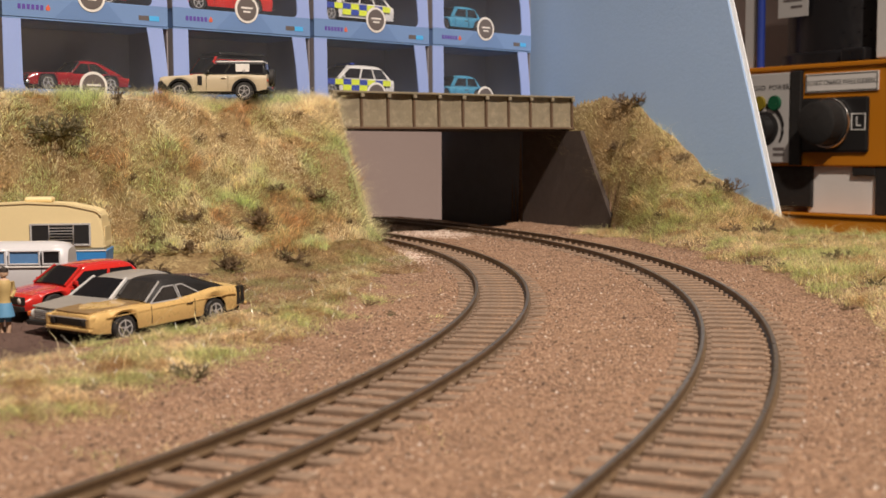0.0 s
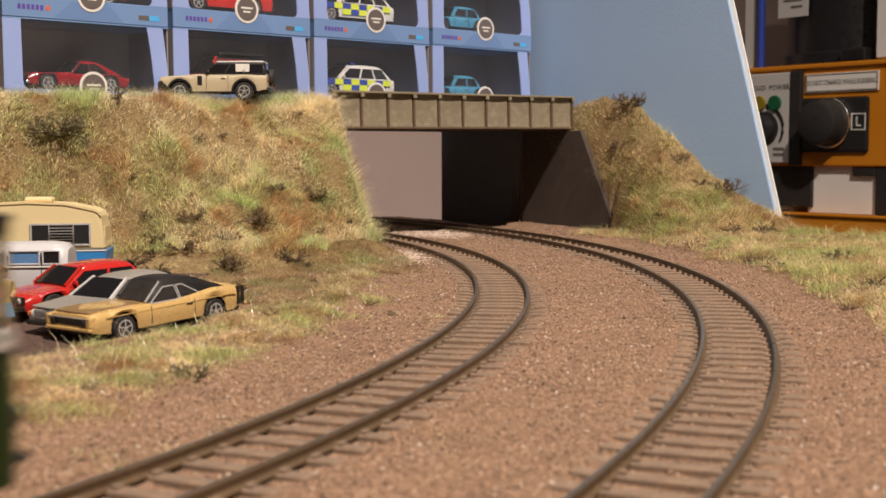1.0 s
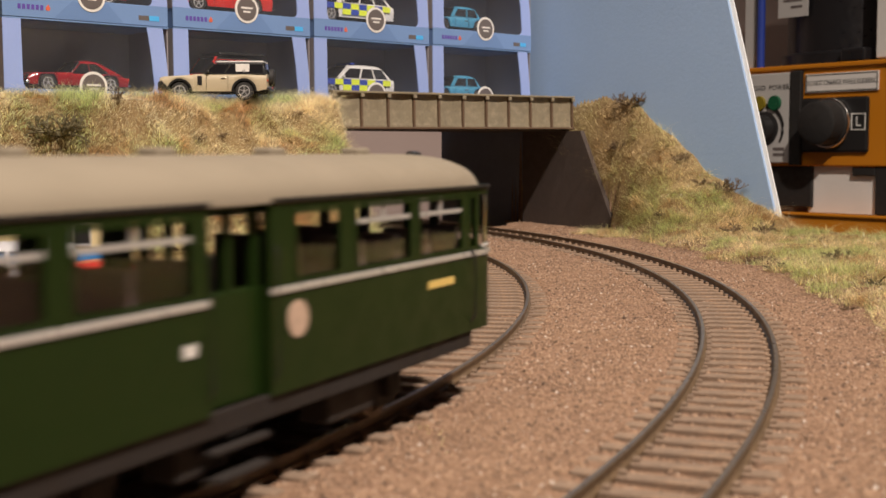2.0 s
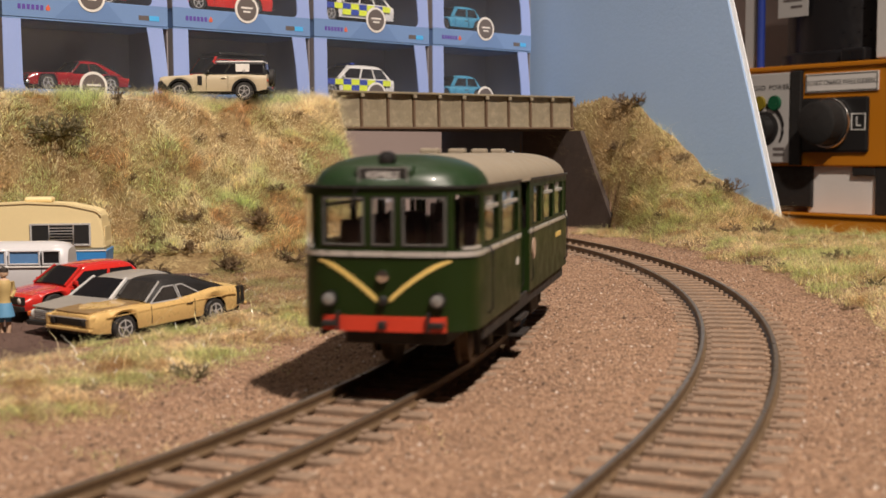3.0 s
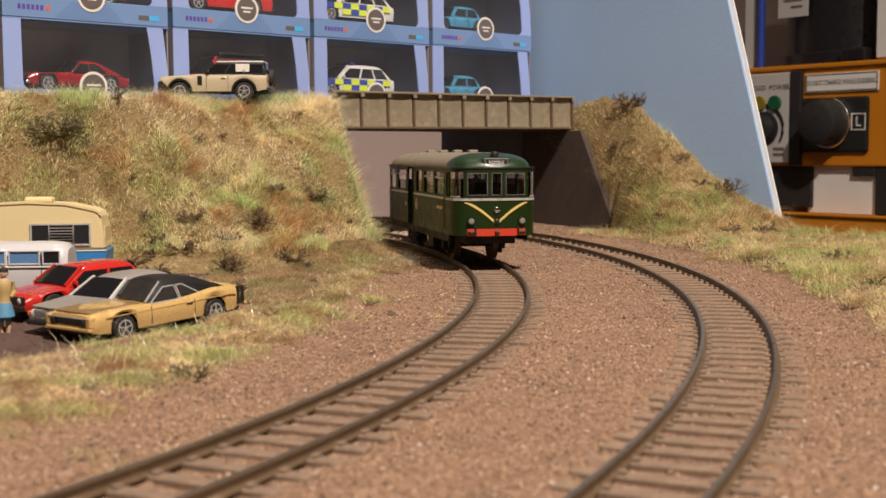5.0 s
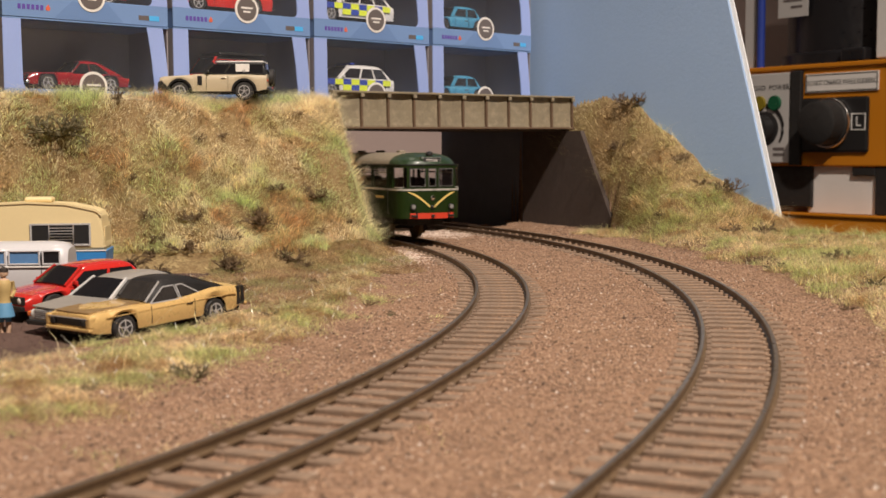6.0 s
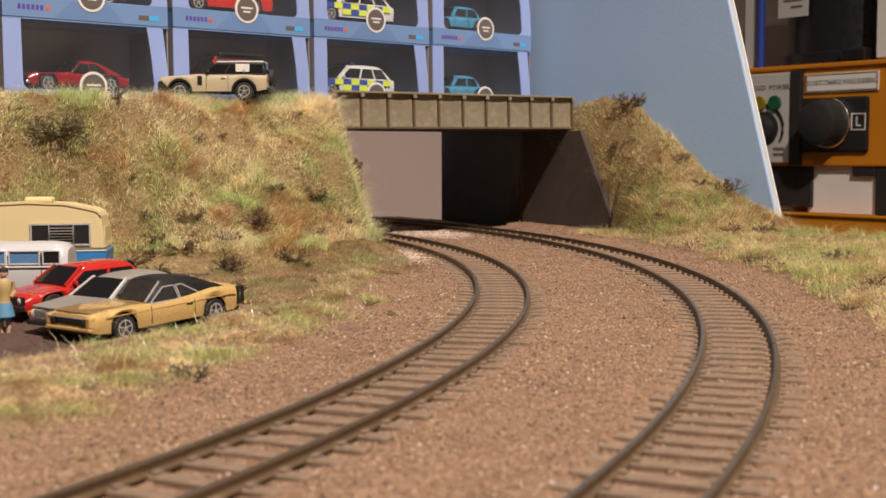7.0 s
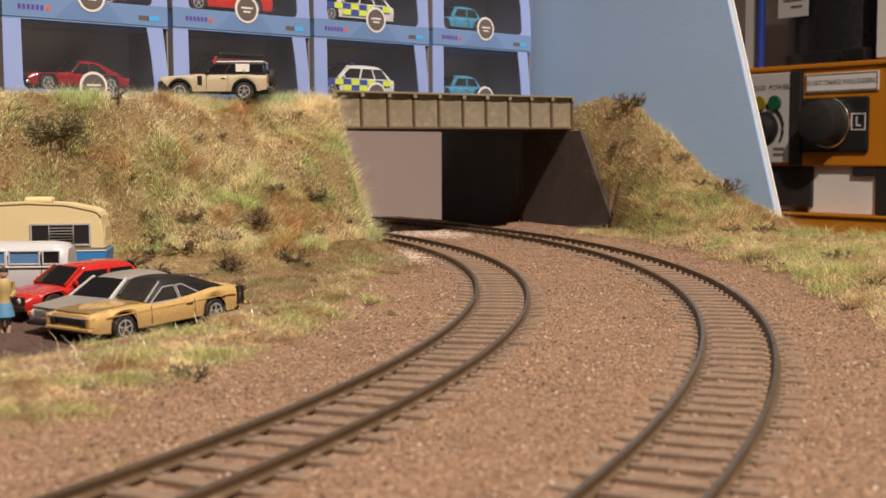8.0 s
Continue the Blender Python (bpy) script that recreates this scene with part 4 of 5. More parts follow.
part("bonnet", prism(rounded([(9.5, -8.3), (27.2, -7.6), (27.9, 0), (27.2, 7.6), (9.5, 8.3)], 1.2), 9.2, 9.85, bevel=0.1), M_BRONZE, gold, "dull brownish-gold bonnet").matrix_basis = Matrix.Translation((0, 0, 0.0005)) @ pose(0, 0, 0, 0, 2.2, 0)
for s in (-1, 1):
    for x in (-26.9, -25.2):
        part("tail_stripe", box(x - 0.55, x + 0.55, s * 10.1 - 0.6, s * 10.1 + 0.55, 4.6, 10.3, 0.25), M_BLACK, gold, "black bumblebee stripe")
    part("side_crease", strut((-24, s * 10.82, 8.4), (24, s * 10.6, 7.6), 0.25), M_GOLD, gold)
    part("wing_end", box(26.6, 29.1, s * 8.9 - 1.2, s * 8.9 + 0.9, 5.0, 8.3, 0.5), M_GOLD, gold)
    part("front_lamp", box(28.4, 29.3, s * 6.7 - 0.9, s * 6.7 + 0.9, 5.8, 7.2, 0.2), M_MATTBLACK, gold)
part("grille_trim", strut((29.0, -8.6, 7.75), (29.0, 8.6, 7.75), 0.3), M_RIM, gold, "thin grille trim")
part("tail_panel", box(-29.2, -28.2, -9, 9, 5.6, 8.4, 0.3), M_AMBER, gold, "orange-red tail panel")
silver_spec = dict(L=51, W=20.5, r=3.6, wx=(16, -14.5), floor=2.4, belt=[(-25.5, 8.8), (-10, 9.0), (9, 8.8), (24, 7.4), (25.5, 6.6)], glass=((-20, 11, 8.8), (-14, 2.5, 14.2)), paint=M_SILVER, lampz=5.9, lamp=1.0, lampmat=M_WHITE, gw=0.33, gh=1.2,
                   bumper=3.6, bumpmat=M_BLACK, posts=(0.36, 0.66), doors=(7, -3, -12), handles=(-1, -10), mirror=M_BLACK, roof=M_GREYHOOD, roof_label="dusty grey roof", spokes=0, rim=M_CHROME, pw=0.75)
sil = car("saloon_car", at_mm(-97.0, 366, -3.4, 0, 2.2, -124), silver_spec, "white and grey four-door saloon with smoked windows", PARKED)
part("bonnet", prism([(10, -9.2), (24, -8.4), (24.8, 0), (24, 8.4), (10, 9.2)], 8.55, 9.0, bevel=0.15), M_GREYHOOD, sil, "dusty grey bonnet").matrix_basis = Matrix.Translation((0.0001, 0, 0.0011)) @ pose(0, 0, 0, 0, 4.4, 0)
for k in range(4):
    part("grille_bar", box(25.5, 25.9, -6.4, 6.4, 5.0 + k * 0.55, 5.2 + k * 0.55), M_RIM, sil)
for s in (-1, 1):
    part("indicator", box(24.2, 25.7, s * 8.6 - 1.0, s * 8.6 + 1.0, 5.2, 6.6, 0.3), M_AMBER, sil, "orange indicator lens")
red_spec = dict(silver_spec, L=49, wx=(14.5, -13), paint=M_CARRED, roof=M_CARRED, belt=[(-23.5, 8.8), (-10, 9.0), (8, 8.8), (22, 7.2), (23.5, 6.4)], glass=((-19.5, 10, 8.8), (-16, 2.5, 14.2)), lampmat=M_WHITE, posts=(0.5,), doors=(6, -6), handles=(-3.5,), gw=0.45, mirror=M_CARRED)
car("hatchback_car", at_mm(-116.6, 389.5, -2.2, 0, 1.5, -130), red_spec, "red hatchback with black grille and smoked windows", PARKED)


def caravan():
    t = thing("caravan", at_mm(-154.0, 460, 0.0, 0, 0, 8), "cream caravan with blue lower band and louvred window", "caravan")
    side = [(-27, 11.5), (-27.8, 16), (-27, 22), (-24.5, 26), (-14, 28.6), (0, 29.3), (14, 28.6), (24, 26.4), (26.2, 25), (27.4, 16), (28, 11.5)]
    bm = prism(side, -11, 11, "y", bevel=1.0)
    body = part("body", bm, M_CREAM, t, "cream upper body")
    part("blue_band", prism([(-27, 3.2), (-27.4, 11.4), (28.2, 11.4), (27.6, 3.2)], -11.1, 11.1, "y", bevel=0.3), M_BLUEBAND, t, "blue lower band")
    part("roof_edge", prism([(-27.8, 22), (-25, 26.2), (-14, 28.9), (0, 29.6), (14, 28.9), (24.2, 26.8), (27, 25.2), (26.6, 24.6), (24, 26), (14, 28.2), (0, 28.9), (-14, 28.2), (-24.4, 25.6), (-27.3, 22)], -11.4, -10.9, "y"), M_CREAM, t)
    part("roof_vent", box(-2, 8, -4, 4, 29.0, 31.0, 0.8), M_CREAM, t, "raised cream roof vent")
    win = part("side_window", window_block(1.5, 22.5, 13.6, 21.2, -11.25), M_BLACK, t, "dark louvred side window")
    part("frame", ring_xz(1.5, 22.5, 13.6, 21.2, -11.7, 0.7), M_RIM, win, "silver window frame")
    for k in range(6):
        part("louvre", box(8.2, 16.4, -11.9, -11.4, 14.4 + k * 1.05, 14.8 + k * 1.05), M_CHROME, win)
    for x in (8.0, 16.6):
        part("mullion", box(x - 0.3, x + 0.3, -11.9, -11.4, 13.9, 21), M_CHROME, win)
    part("end_panel", prism([(-8.5, 9.5), (8.5, 9.5), (8.5, 20), (-8.5, 20)], 27.2, 27.6, "x"), M_CREAM, t).matrix_basis = pose(0, 0, 0, 0, 0, 0)
    for s in (-1, 1):
        wheel_on(t, -2, s * 9.6, 3.4, 2.4, s, M_WHITE, 0)
    part("belt_line", box(-27.6, 28.2, -11.35, -10.9, 11.2, 11.7), M_WHITE, t)
    return t


def window_block(x0, x1, z0, z1, y):
    return box(x0, x1, y - 0.15, y + 0.2, z0, z1, 0.1)


def ring_xz(x0, x1, z0, z1, y, w):
    bm = bmesh.new()
    for a, b, c, d in ((x0 - w / 2, x1 + w / 2, z0 - w / 2, z0 + w / 2), (x0 - w / 2, x1 + w / 2, z1 - w / 2, z1 + w / 2), (x0 - w / 2, x0 + w / 2, z0 + w / 2, z1 - w / 2), (x1 - w / 2, x1 + w / 2, z0 + w / 2, z1 - w / 2)):
        box(a, b, y, y + 0.4, c, d, 0.08, bm=bm, seg=1)
    return bm


caravan()


def camper_van():
    t = thing("camper_van", at_mm(-146.5, 412, -1.6, 0, 0, 5), "grey-white camper van with blue-lined side windows", "toy van", PARKED)
    sec = [(-8.2, 3), (-8.9, 8), (-8.6, 12.5), (-7.4, 17.4), (-5.5, 18.9), (0, 19.5), (5.5, 18.9), (7.4, 17.4), (8.6, 12.5), (8.9, 8), (8.2, 3)]
    bm = bmesh.new()
    rows = []
    for x, k, dz in ((-22, 0.86, 1.2), (-21, 0.95, 0.4), (-18, 1, 0), (16, 1, 0), (19.5, 0.97, 0.5), (21.2, 0.88, 2.0)):
        rows.append([bm.verts.new((x, y * k, z if z < 10 else z - dz)) for y, z in sec])
    for a, b in zip(rows, rows[1:]):
        for k in range(len(sec)):
            j = (k + 1) % len(sec)
            bm.faces.new((a[k], b[k], b[j], a[j]))
    bm.faces.new(rows[0]), bm.faces.new(rows[-1][::-1])
    part("body", bm, M_VAN, t, "grey-white van body", True)
    for x0, x1 in ((-8.5, 1.4), (2.7, 12.4), (13.6, 19.0)):
        w = part("side_window", box(x0, x1, -8.55, -7.4, 12.4, 16.7, 0.3), M_VANBLUE if x0 < 8 else M_SMOKE, t, "blue-lined side window")
        w.matrix_basis = pose(0, -0.0003, 0, 0, 0, 0)
        part("frame", ring_xz(x0, x1, 12.4, 16.7, -9.0, 0.5), M_VAN, w)
    part("belt_moulding", box(-20, 19, -9.25, -8.6, 11.2, 11.7, 0.1), M_WHITE, t)
    part("door_seam", box(12.9, 13.1, -9.05, -8.4, 4, 16.5), M_MATTBLACK, t)
    for x in (-12, 12):
        for s in (-1, 1):
            wheel_on(t, x, s * 7.6, 3.3, 2.4, s, M_CHROME, 0)
    return t


camper_van()


def figurine():
    bm = bmesh.new()
    for s in (-1, 1):
        tube([(s * 1.0, 0, 0), (s * 1.0, 0.1, 4), (s * 0.9, 0, 8)], [0.75, 0.85, 1.0], 10, bm)
        tube([(s * 2.2, 0, 15.6), (s * 2.9, 0.2, 13), (s * 2.0, -1.2, 11.2)], [0.75, 0.65, 0.5], 8, bm)
    lathe([(2.9, 5.6), (2.6, 7), (2.0, 9.6), (1.7, 10.4), (2.1, 13), (2.2, 15), (1.6, 16.2), (0.8, 16.6), (0.7, 17)], 16, "z", bm=bm)
    lathe([(0.2, 16.8), (1.2, 17.4), (1.45, 18.4), (1.2, 19.5), (0.3, 20)], 14, "z", bm=bm)
    f = part("figurine", bm, paint("figurine_cloth", (0.42, 0.30, 0.12), 0.7, vary=0.2), None, "", True)
    f.matrix_basis = at_mm(-126.6, 352, -5.2, 0, 0, 20)
    me = f.data
    for colour in (("figurine_skirt", (0.10, 0.26, 0.42)), ("figurine_skin", (0.5, 0.33, 0.22)), ("figurine_hair", (0.03, 0.02, 0.015))):
        me.materials.append(paint(colour[0], colour[1], 0.7, vary=0.15))
    for p in me.polygons:
        z, y = p.center.z / MM, p.center.y / MM
        p.material_index = 2 if z < 5.6 else 1 if z < 9.8 else 0 if z < 16.4 else 3 if (z > 18.9 or y > 0.3) else 2
    return tagged(f, "small painted toy figure in ochre top and blue skirt", "figurine")


figurine()


# ---- shelf of boxed model cars on the bank and the deck ----
def film_plastic():
    """Thin clear film, mostly see-through, soft sheen; pale haze painted in for reflections."""
    m, t, p = nodes_of("box_window_film")
    p.inputs["Base Color"].default_value = (0.55, 0.56, 0.60, 1)
    p.inputs["Roughness"].default_value = 0.22
    clear = t.nodes.new("ShaderNodeBsdfTransparent")
    both = t.nodes.new("ShaderNodeMixShader")
    t.links.new(ramp(t, noise_node(t, 40, 4), [(0.35, (0.018, 0.018, 0.018)), (0.75, (0.045, 0.045, 0.045))]), both.inputs[0])
    t.links.new(clear.outputs[0], both.inputs[1])
    t.links.new(p.outputs[0], both.inputs[2])
    t.links.new(both.outputs[0], t.nodes["Material Output"].inputs["Surface"])
    return m



M_BOXBLUE = paint("box_blue_print", (0.17, 0.275, 0.50), 0.35, vary=0.10, patch=25, relief=0.02, coat=0.3)
M_BOXLIGHT = paint("box_pale_blue_print", (0.30, 0.39, 0.71), 0.35, vary=0.08, patch=25, relief=0.02, coat=0.3)
M_BOXDEEP = paint("box_deep_blue_print", (0.145, 0.24, 0.45), 0.35, vary=0.10, patch=25, relief=0.02, coat=0.3)
M_BOXDARK = paint("box_backing", (0.27, 0.245, 0.255), 0.4, vary=0.25, patch=18, relief=0.02)
M_BOXGREY = paint("badge_grey", (0.13, 0.11, 0.105), 0.4, vary=0.1)
M_PURPLE = paint("purple_ink", (0.11, 0.06, 0.33), 0.5, vary=0.05)
M_ORANGE_INK = paint("orange_ink", (0.62, 0.13, 0.07), 0.5, vary=0.05)
M_TAGBLUE = paint("tag_blue", (0.08, 0.42, 0.82), 0.4, vary=0.05)
M_FILM = film_plastic()
BOX0, BOXD, BOXP, BOXRZ = Vector((-193.4, 542.9)), Vector((0.7397, 0.673)), 84.3, math.degrees(math.atan2(0.673, 0.7397))
BOXH = 41.0


def toy_box(m, full):
    t = thing("display_box", m, "blue card display box with clear window and toy car", "toy box", "boxes of toy cars")
    w, h, d = 81.5, BOXH - 0.3, 40
    part("fascia", box(0, w, 0, 0.7, 0, 9.4, 0.15), M_BOXBLUE, t, "blue printed front with logo strip")
    part("tray", box(0.3, w - 0.3, 0.7, d, 0, 9.0), M_BOXBLUE, t)
    part("back_panel", box(0.3, w - 0.3, d - 0.8, d, 9.0, h - 0.6), M_BOXDARK, t, "dark printed inner backing")
    part("top_panel", box(0, w, 0, d, h - 0.6, h), M_BOXBLUE, t)
    part("side_panel", prism([(0, 9.4), (11.0, 9.4), (9.6, 9.9), (8.9, 11.2), (8.6, 13.0), (8.3, h - 0.6), (-0.1, h - 0.6)], 0.05, 0.6, "y", bevel=0.08), M_BOXLIGHT, t, "pale blue front side strip")
    part("side_panel", prism([(w - 10.4, 9.4), (w, 9.4), (w - 1.2, 24), (w - 3.0, h - 0.6), (w - 11.5, h - 0.6), (w - 9.3, 26), (w - 7.9, 13.0), (w - 8.2, 11.0), (w - 9.0, 9.9)], 0.05, 0.6, "y", bevel=0.08), M_BOXLIGHT, t, "pale blue front side strip")
    part("printed_band", prism([(24, 0.6), (58, 0.6), (50, 8.8), (40, 6.4), (33, 8.8)], -0.06, 0.05, "y"), M_BOXDEEP, t, "slightly darker printed pattern")
    for x in (0, w - 0.6):
        part("end_wall", box(x, x + 0.6, 0.7, d, 9.0, h - 0.6), M_BOXDARK, t)
    badge = part("badge", lathe([(6.9, -0.35), (6.9, 0)], 36, "y", (42.0, 0, 11.2)), M_WHITE, t, "round badge with white rim")
    part("badge_face", lathe([(5.7, -0.5), (5.7, -0.3)], 32, "y", (42.0, 0, 11.2)), M_BOXGREY, badge, "dark grey badge face")
    for z, a in ((11.9, 3.4), (10.0, 2.2)):
        part("badge_text_bar", box(42 - a, 42 + a, -0.62, -0.45, z - 0.45, z + 0.45), M_WHITE, badge)
    for k in range(6):
        part("logo_bar", box(7.0 + k * 2.1, 8.4 + k * 2.1, -0.12, 0.05, 3.4, 5.6), M_PURPLE, t, "purple logo bar")
    part("logo_flame", prism([(20.2, 3.4), (21.8, 3.4), (22.2, 4.4), (21.2, 6.2), (20.0, 4.6)], -0.12, 0.05, "y"), M_ORANGE_INK, t, "orange logo mark")
    part("scale_tag", box(66, 71.5, -0.12, 0.05, 2.4, 4.6), M_BOXGREY, t, "dark grey scale tag")
    part("scale_pill", box(71.5, 76.8, -0.14, 0.05, 2.3, 4.7, 0.05), M_TAGBLUE, t, "bright blue scale tag")
    pane = part("window_film", box(8.0, w - 7.0, 0.75, 0.9, 9.4, h - 0.7), M_FILM, t, "clear plastic window with painted haze for reflections")
    pane.visible_shadow = False
    return t


box_master = None
for row in (0, 1):
    for k in range(4):
        p = BOX0 + BOXD * BOXP * k
        z = 66.6 + 0.0055 * BOXP * k * 1.2 + row * BOXH
        jog = random.uniform(-0.5, 0.5)
        m = at_mm(p.x + 1.2 * BOXD.x, p.y + 1.2 * BOXD.y, z, 0, 0, BOXRZ + jog)
        box_master = toy_box(m, True) if box_master is None else copy_thing(box_master, m) and box_master
BOXED = "toy cars in the display boxes"
mg = dict(L=50, W=19, r=3.9, wx=(16, -15), floor=2.4, belt=[(-25, 6.8), (-17, 8.6), (-6, 8.8), (4, 8.8), (22, 8.2), (25, 6.6)], glass=((-21.5, 5.0, 8.4), (-10.5, -0.6, 14.2)), paint=M_MGRED, lampz=6.4, lamp=1.3, bumper=4.0, posts=(0.62,), pillar=M_CHROME, doors=(5, -5), cp=6.0, handles=(-3,), gw=0.2)
suv = dict(L=56, W=23, r=4.4, wx=(17, -16), floor=3.0, belt=[(-28, 10.8), (-14, 11.2), (10, 10.6), (26, 9.4), (28, 8)], glass=((-26, 12, 10.9), (-20, 3, 18.2)), paint=M_SILVER, lampz=7.8, lamp=1.2, bumper=4.5, bumpmat=M_BLACK, posts=(0.33, 0.62), doors=(8, -3, -14), mirror=M_SILVER, roof=M_SILVER)
small = dict(L=46, W=18.5, r=3.5, wx=(14, -13.5), floor=2.2, belt=[(-23, 8.4), (-12, 9.0), (7, 8.9), (20, 7.6), (23, 6.8)], glass=((-16, 8, 8.9), (-12.5, 2.5, 15.2)), paint=M_SKYCAR, lampz=6.4, lamp=1.2, bumper=3.6, posts=(0.5,), doors=(6, -5), gw=0.28, spokes=0, handles=(-3,))
redsuv = dict(suv, paint=M_CARRED, roof=M_BLACK, mirror=M_BLACK, glass=((-26, 11, 10.9), (-24, 5, 19.5)))


def battenburg(t, c):
    for s in (-1, 1):
        y = s * (c["W"] / 2 - 0.15)
        for i in range(8):
            for j in range(2):
                x0 = -24 + i * 5.6
                if any(abs(x0 + 2.8 - w) < 5.2 and j == 0 for w in c["wx"]):
                    continue
                part("livery_block", box(x0, x0 + 5.6, min(y, y + s * 0.4), max(y, y + s * 0.4), 4.4 + j * 3.0, 7.4 + j * 3.0), M_POLYEL if (i + j) % 2 else M_POLBLUE, t, "yellow or blue police check")
    part("light_bar", box(-2, 1, -7, 7, 18.8, 20, 0.3), M_POLBLUE, t, "blue roof light bar")
    return t


for row in (0, 1):
    for k, (nm, spec, lab) in enumerate((("sports_car", mg, "dark red coupe with chrome trim inside a display box"), ("estate_car", redsuv, "red off-road car with black roof inside a display box"),
                                         ("police_car", suv, "white police car with yellow and blue checks, boxed"), ("small_saloon", small, "light blue small saloon inside a display box"))):
        p = BOX0 + BOXD * (BOXP * k + (41 if k < 1 else 36 if k == 1 else 34 if k == 2 else 32)) + Vector((-BOXD.y, BOXD.x)) * 17
        z = 66.6 + 0.0055 * BOXP * k * 1.2 + row * BOXH + 9.1
        t = car(nm, at_mm(p.x, p.y, z, 0, 0, BOXRZ + 180), spec, lab, BOXED)
        if nm == "police_car":
            battenburg(t, spec)
        if nm == "estate_car":
            part("roof_rack", box(-23, 4, -9, 9, 20.6, 21.8, 0.3), M_BLACK, t, "black roof rack")

defender = dict(L=50, W=23, r=4.3, wx=(15.5, -14.5), floor=3.6, taper=0.06, crown=0.2, belt=[(-25, 12.2), (8.5, 12.2), (10, 11.9), (23, 11.2), (25, 10.6)], sill=[(-25, 5.2), (-20, 4.2), (20, 4.2), (25, 5)], glass=((-24.5, 5.0, 12.2), (-23.8, -0.5, 17.6)), gb=0.455, gt=0.42,
                paint=M_BEIGE, roof=M_BLACK, roof_label="black cabin pillars", pillar=M_BLACK, cp=1.2, posts=(0.36, 0.66), doors=(3, -7), handles=(-5,), lampz=9.4, lamp=1.2, gw=0.4, gh=1.5, bumper=5.4, bumpmat=M_BLACK, mirror=M_BLACK, spokes=5, tyre=3.0, pw=1.0)
lr = car("off_road_car", at_mm(-107.3, 588.5, 71.6, 0, 0, 181), defender, "beige off-road car with white roof standing on the bank top", "")
for s in (-1, 1):
    part("side_panel", box(-17, -10.5, min(s * 9.9, s * 10.7), max(s * 9.9, s * 10.7), 13.0, 16.9, 0.2), M_WHITE, lr, "cream rear quarter panel").matrix_basis = pose(0, -s * 0.0001, 0, s * 0, 0, 0)
    part("vent_panel", box(5.0, 7.2, min(s * 11.2, s * 11.65), max(s * 11.2, s * 11.65), 7, 11.4, 0.2), M_BLACK, lr)
    for wx in defender["wx"]:
        bm = bmesh.new()
        for k in range(9):
            a, b = radians(10 + 20 * k - 10), radians(10 + 20 * k + 10)
            strut((wx + 5.5 * math.cos(a), s * 11.3, 4.3 + 5.5 * math.sin(a)), (wx + 5.5 * math.cos(b), s * 11.3, 4.3 + 5.5 * math.sin(b)), 0.9, 0.9, bm)
        part("wheel_arch", bm, M_BLACK, lr, "black wheel arch trim")
part("front_guard", prism([(20.5, 4.0), (25.6, 4.6), (25.7, 8.4), (24.0, 9.4), (21.5, 7.2)], -11.2, 11.2, "y", bevel=0.3), M_BLACK, lr, "black front guard")
part("roof_panel", prism(rounded([(-23.4, -8.2), (-0.8, -8.2), (-0.8, 8.2), (-23.4, 8.2)], 1.6), 17.7, 18.5, bevel=0.2), M_WHITE, lr, "white roof panel")
part("spare_wheel", lathe([(0.4, -27.6), (3.6, -27.6), (4.2, -27.0), (4.2, -25.2), (0.4, -25.0)], 24, "x", (0, 0, 11)), M_TYRE, lr, "black spare wheel", True)

# ---- the orange bench machine beyond the baseboard ----
M_ORANGE = paint("machine_orange", (0.56, 0.20, 0.010), 0.42, vary=0.06, patch=20, relief=0.1)
M_PANELGREY = paint("control_panel_grey", (0.50, 0.48, 0.46), 0.45, vary=0.05)
M_MOTOR = paint("motor_black", (0.014, 0.013, 0.0145), 0.33, vary=0.2)
M_GREENLAMP = paint("green_lamp_cap", (0.01, 0.09, 0.04), 0.25, vary=0.1)
M_YELLOWLAMP = paint("yellow_lamp_cap", (0.22, 0.17, 0.015), 0.25, vary=0.1)


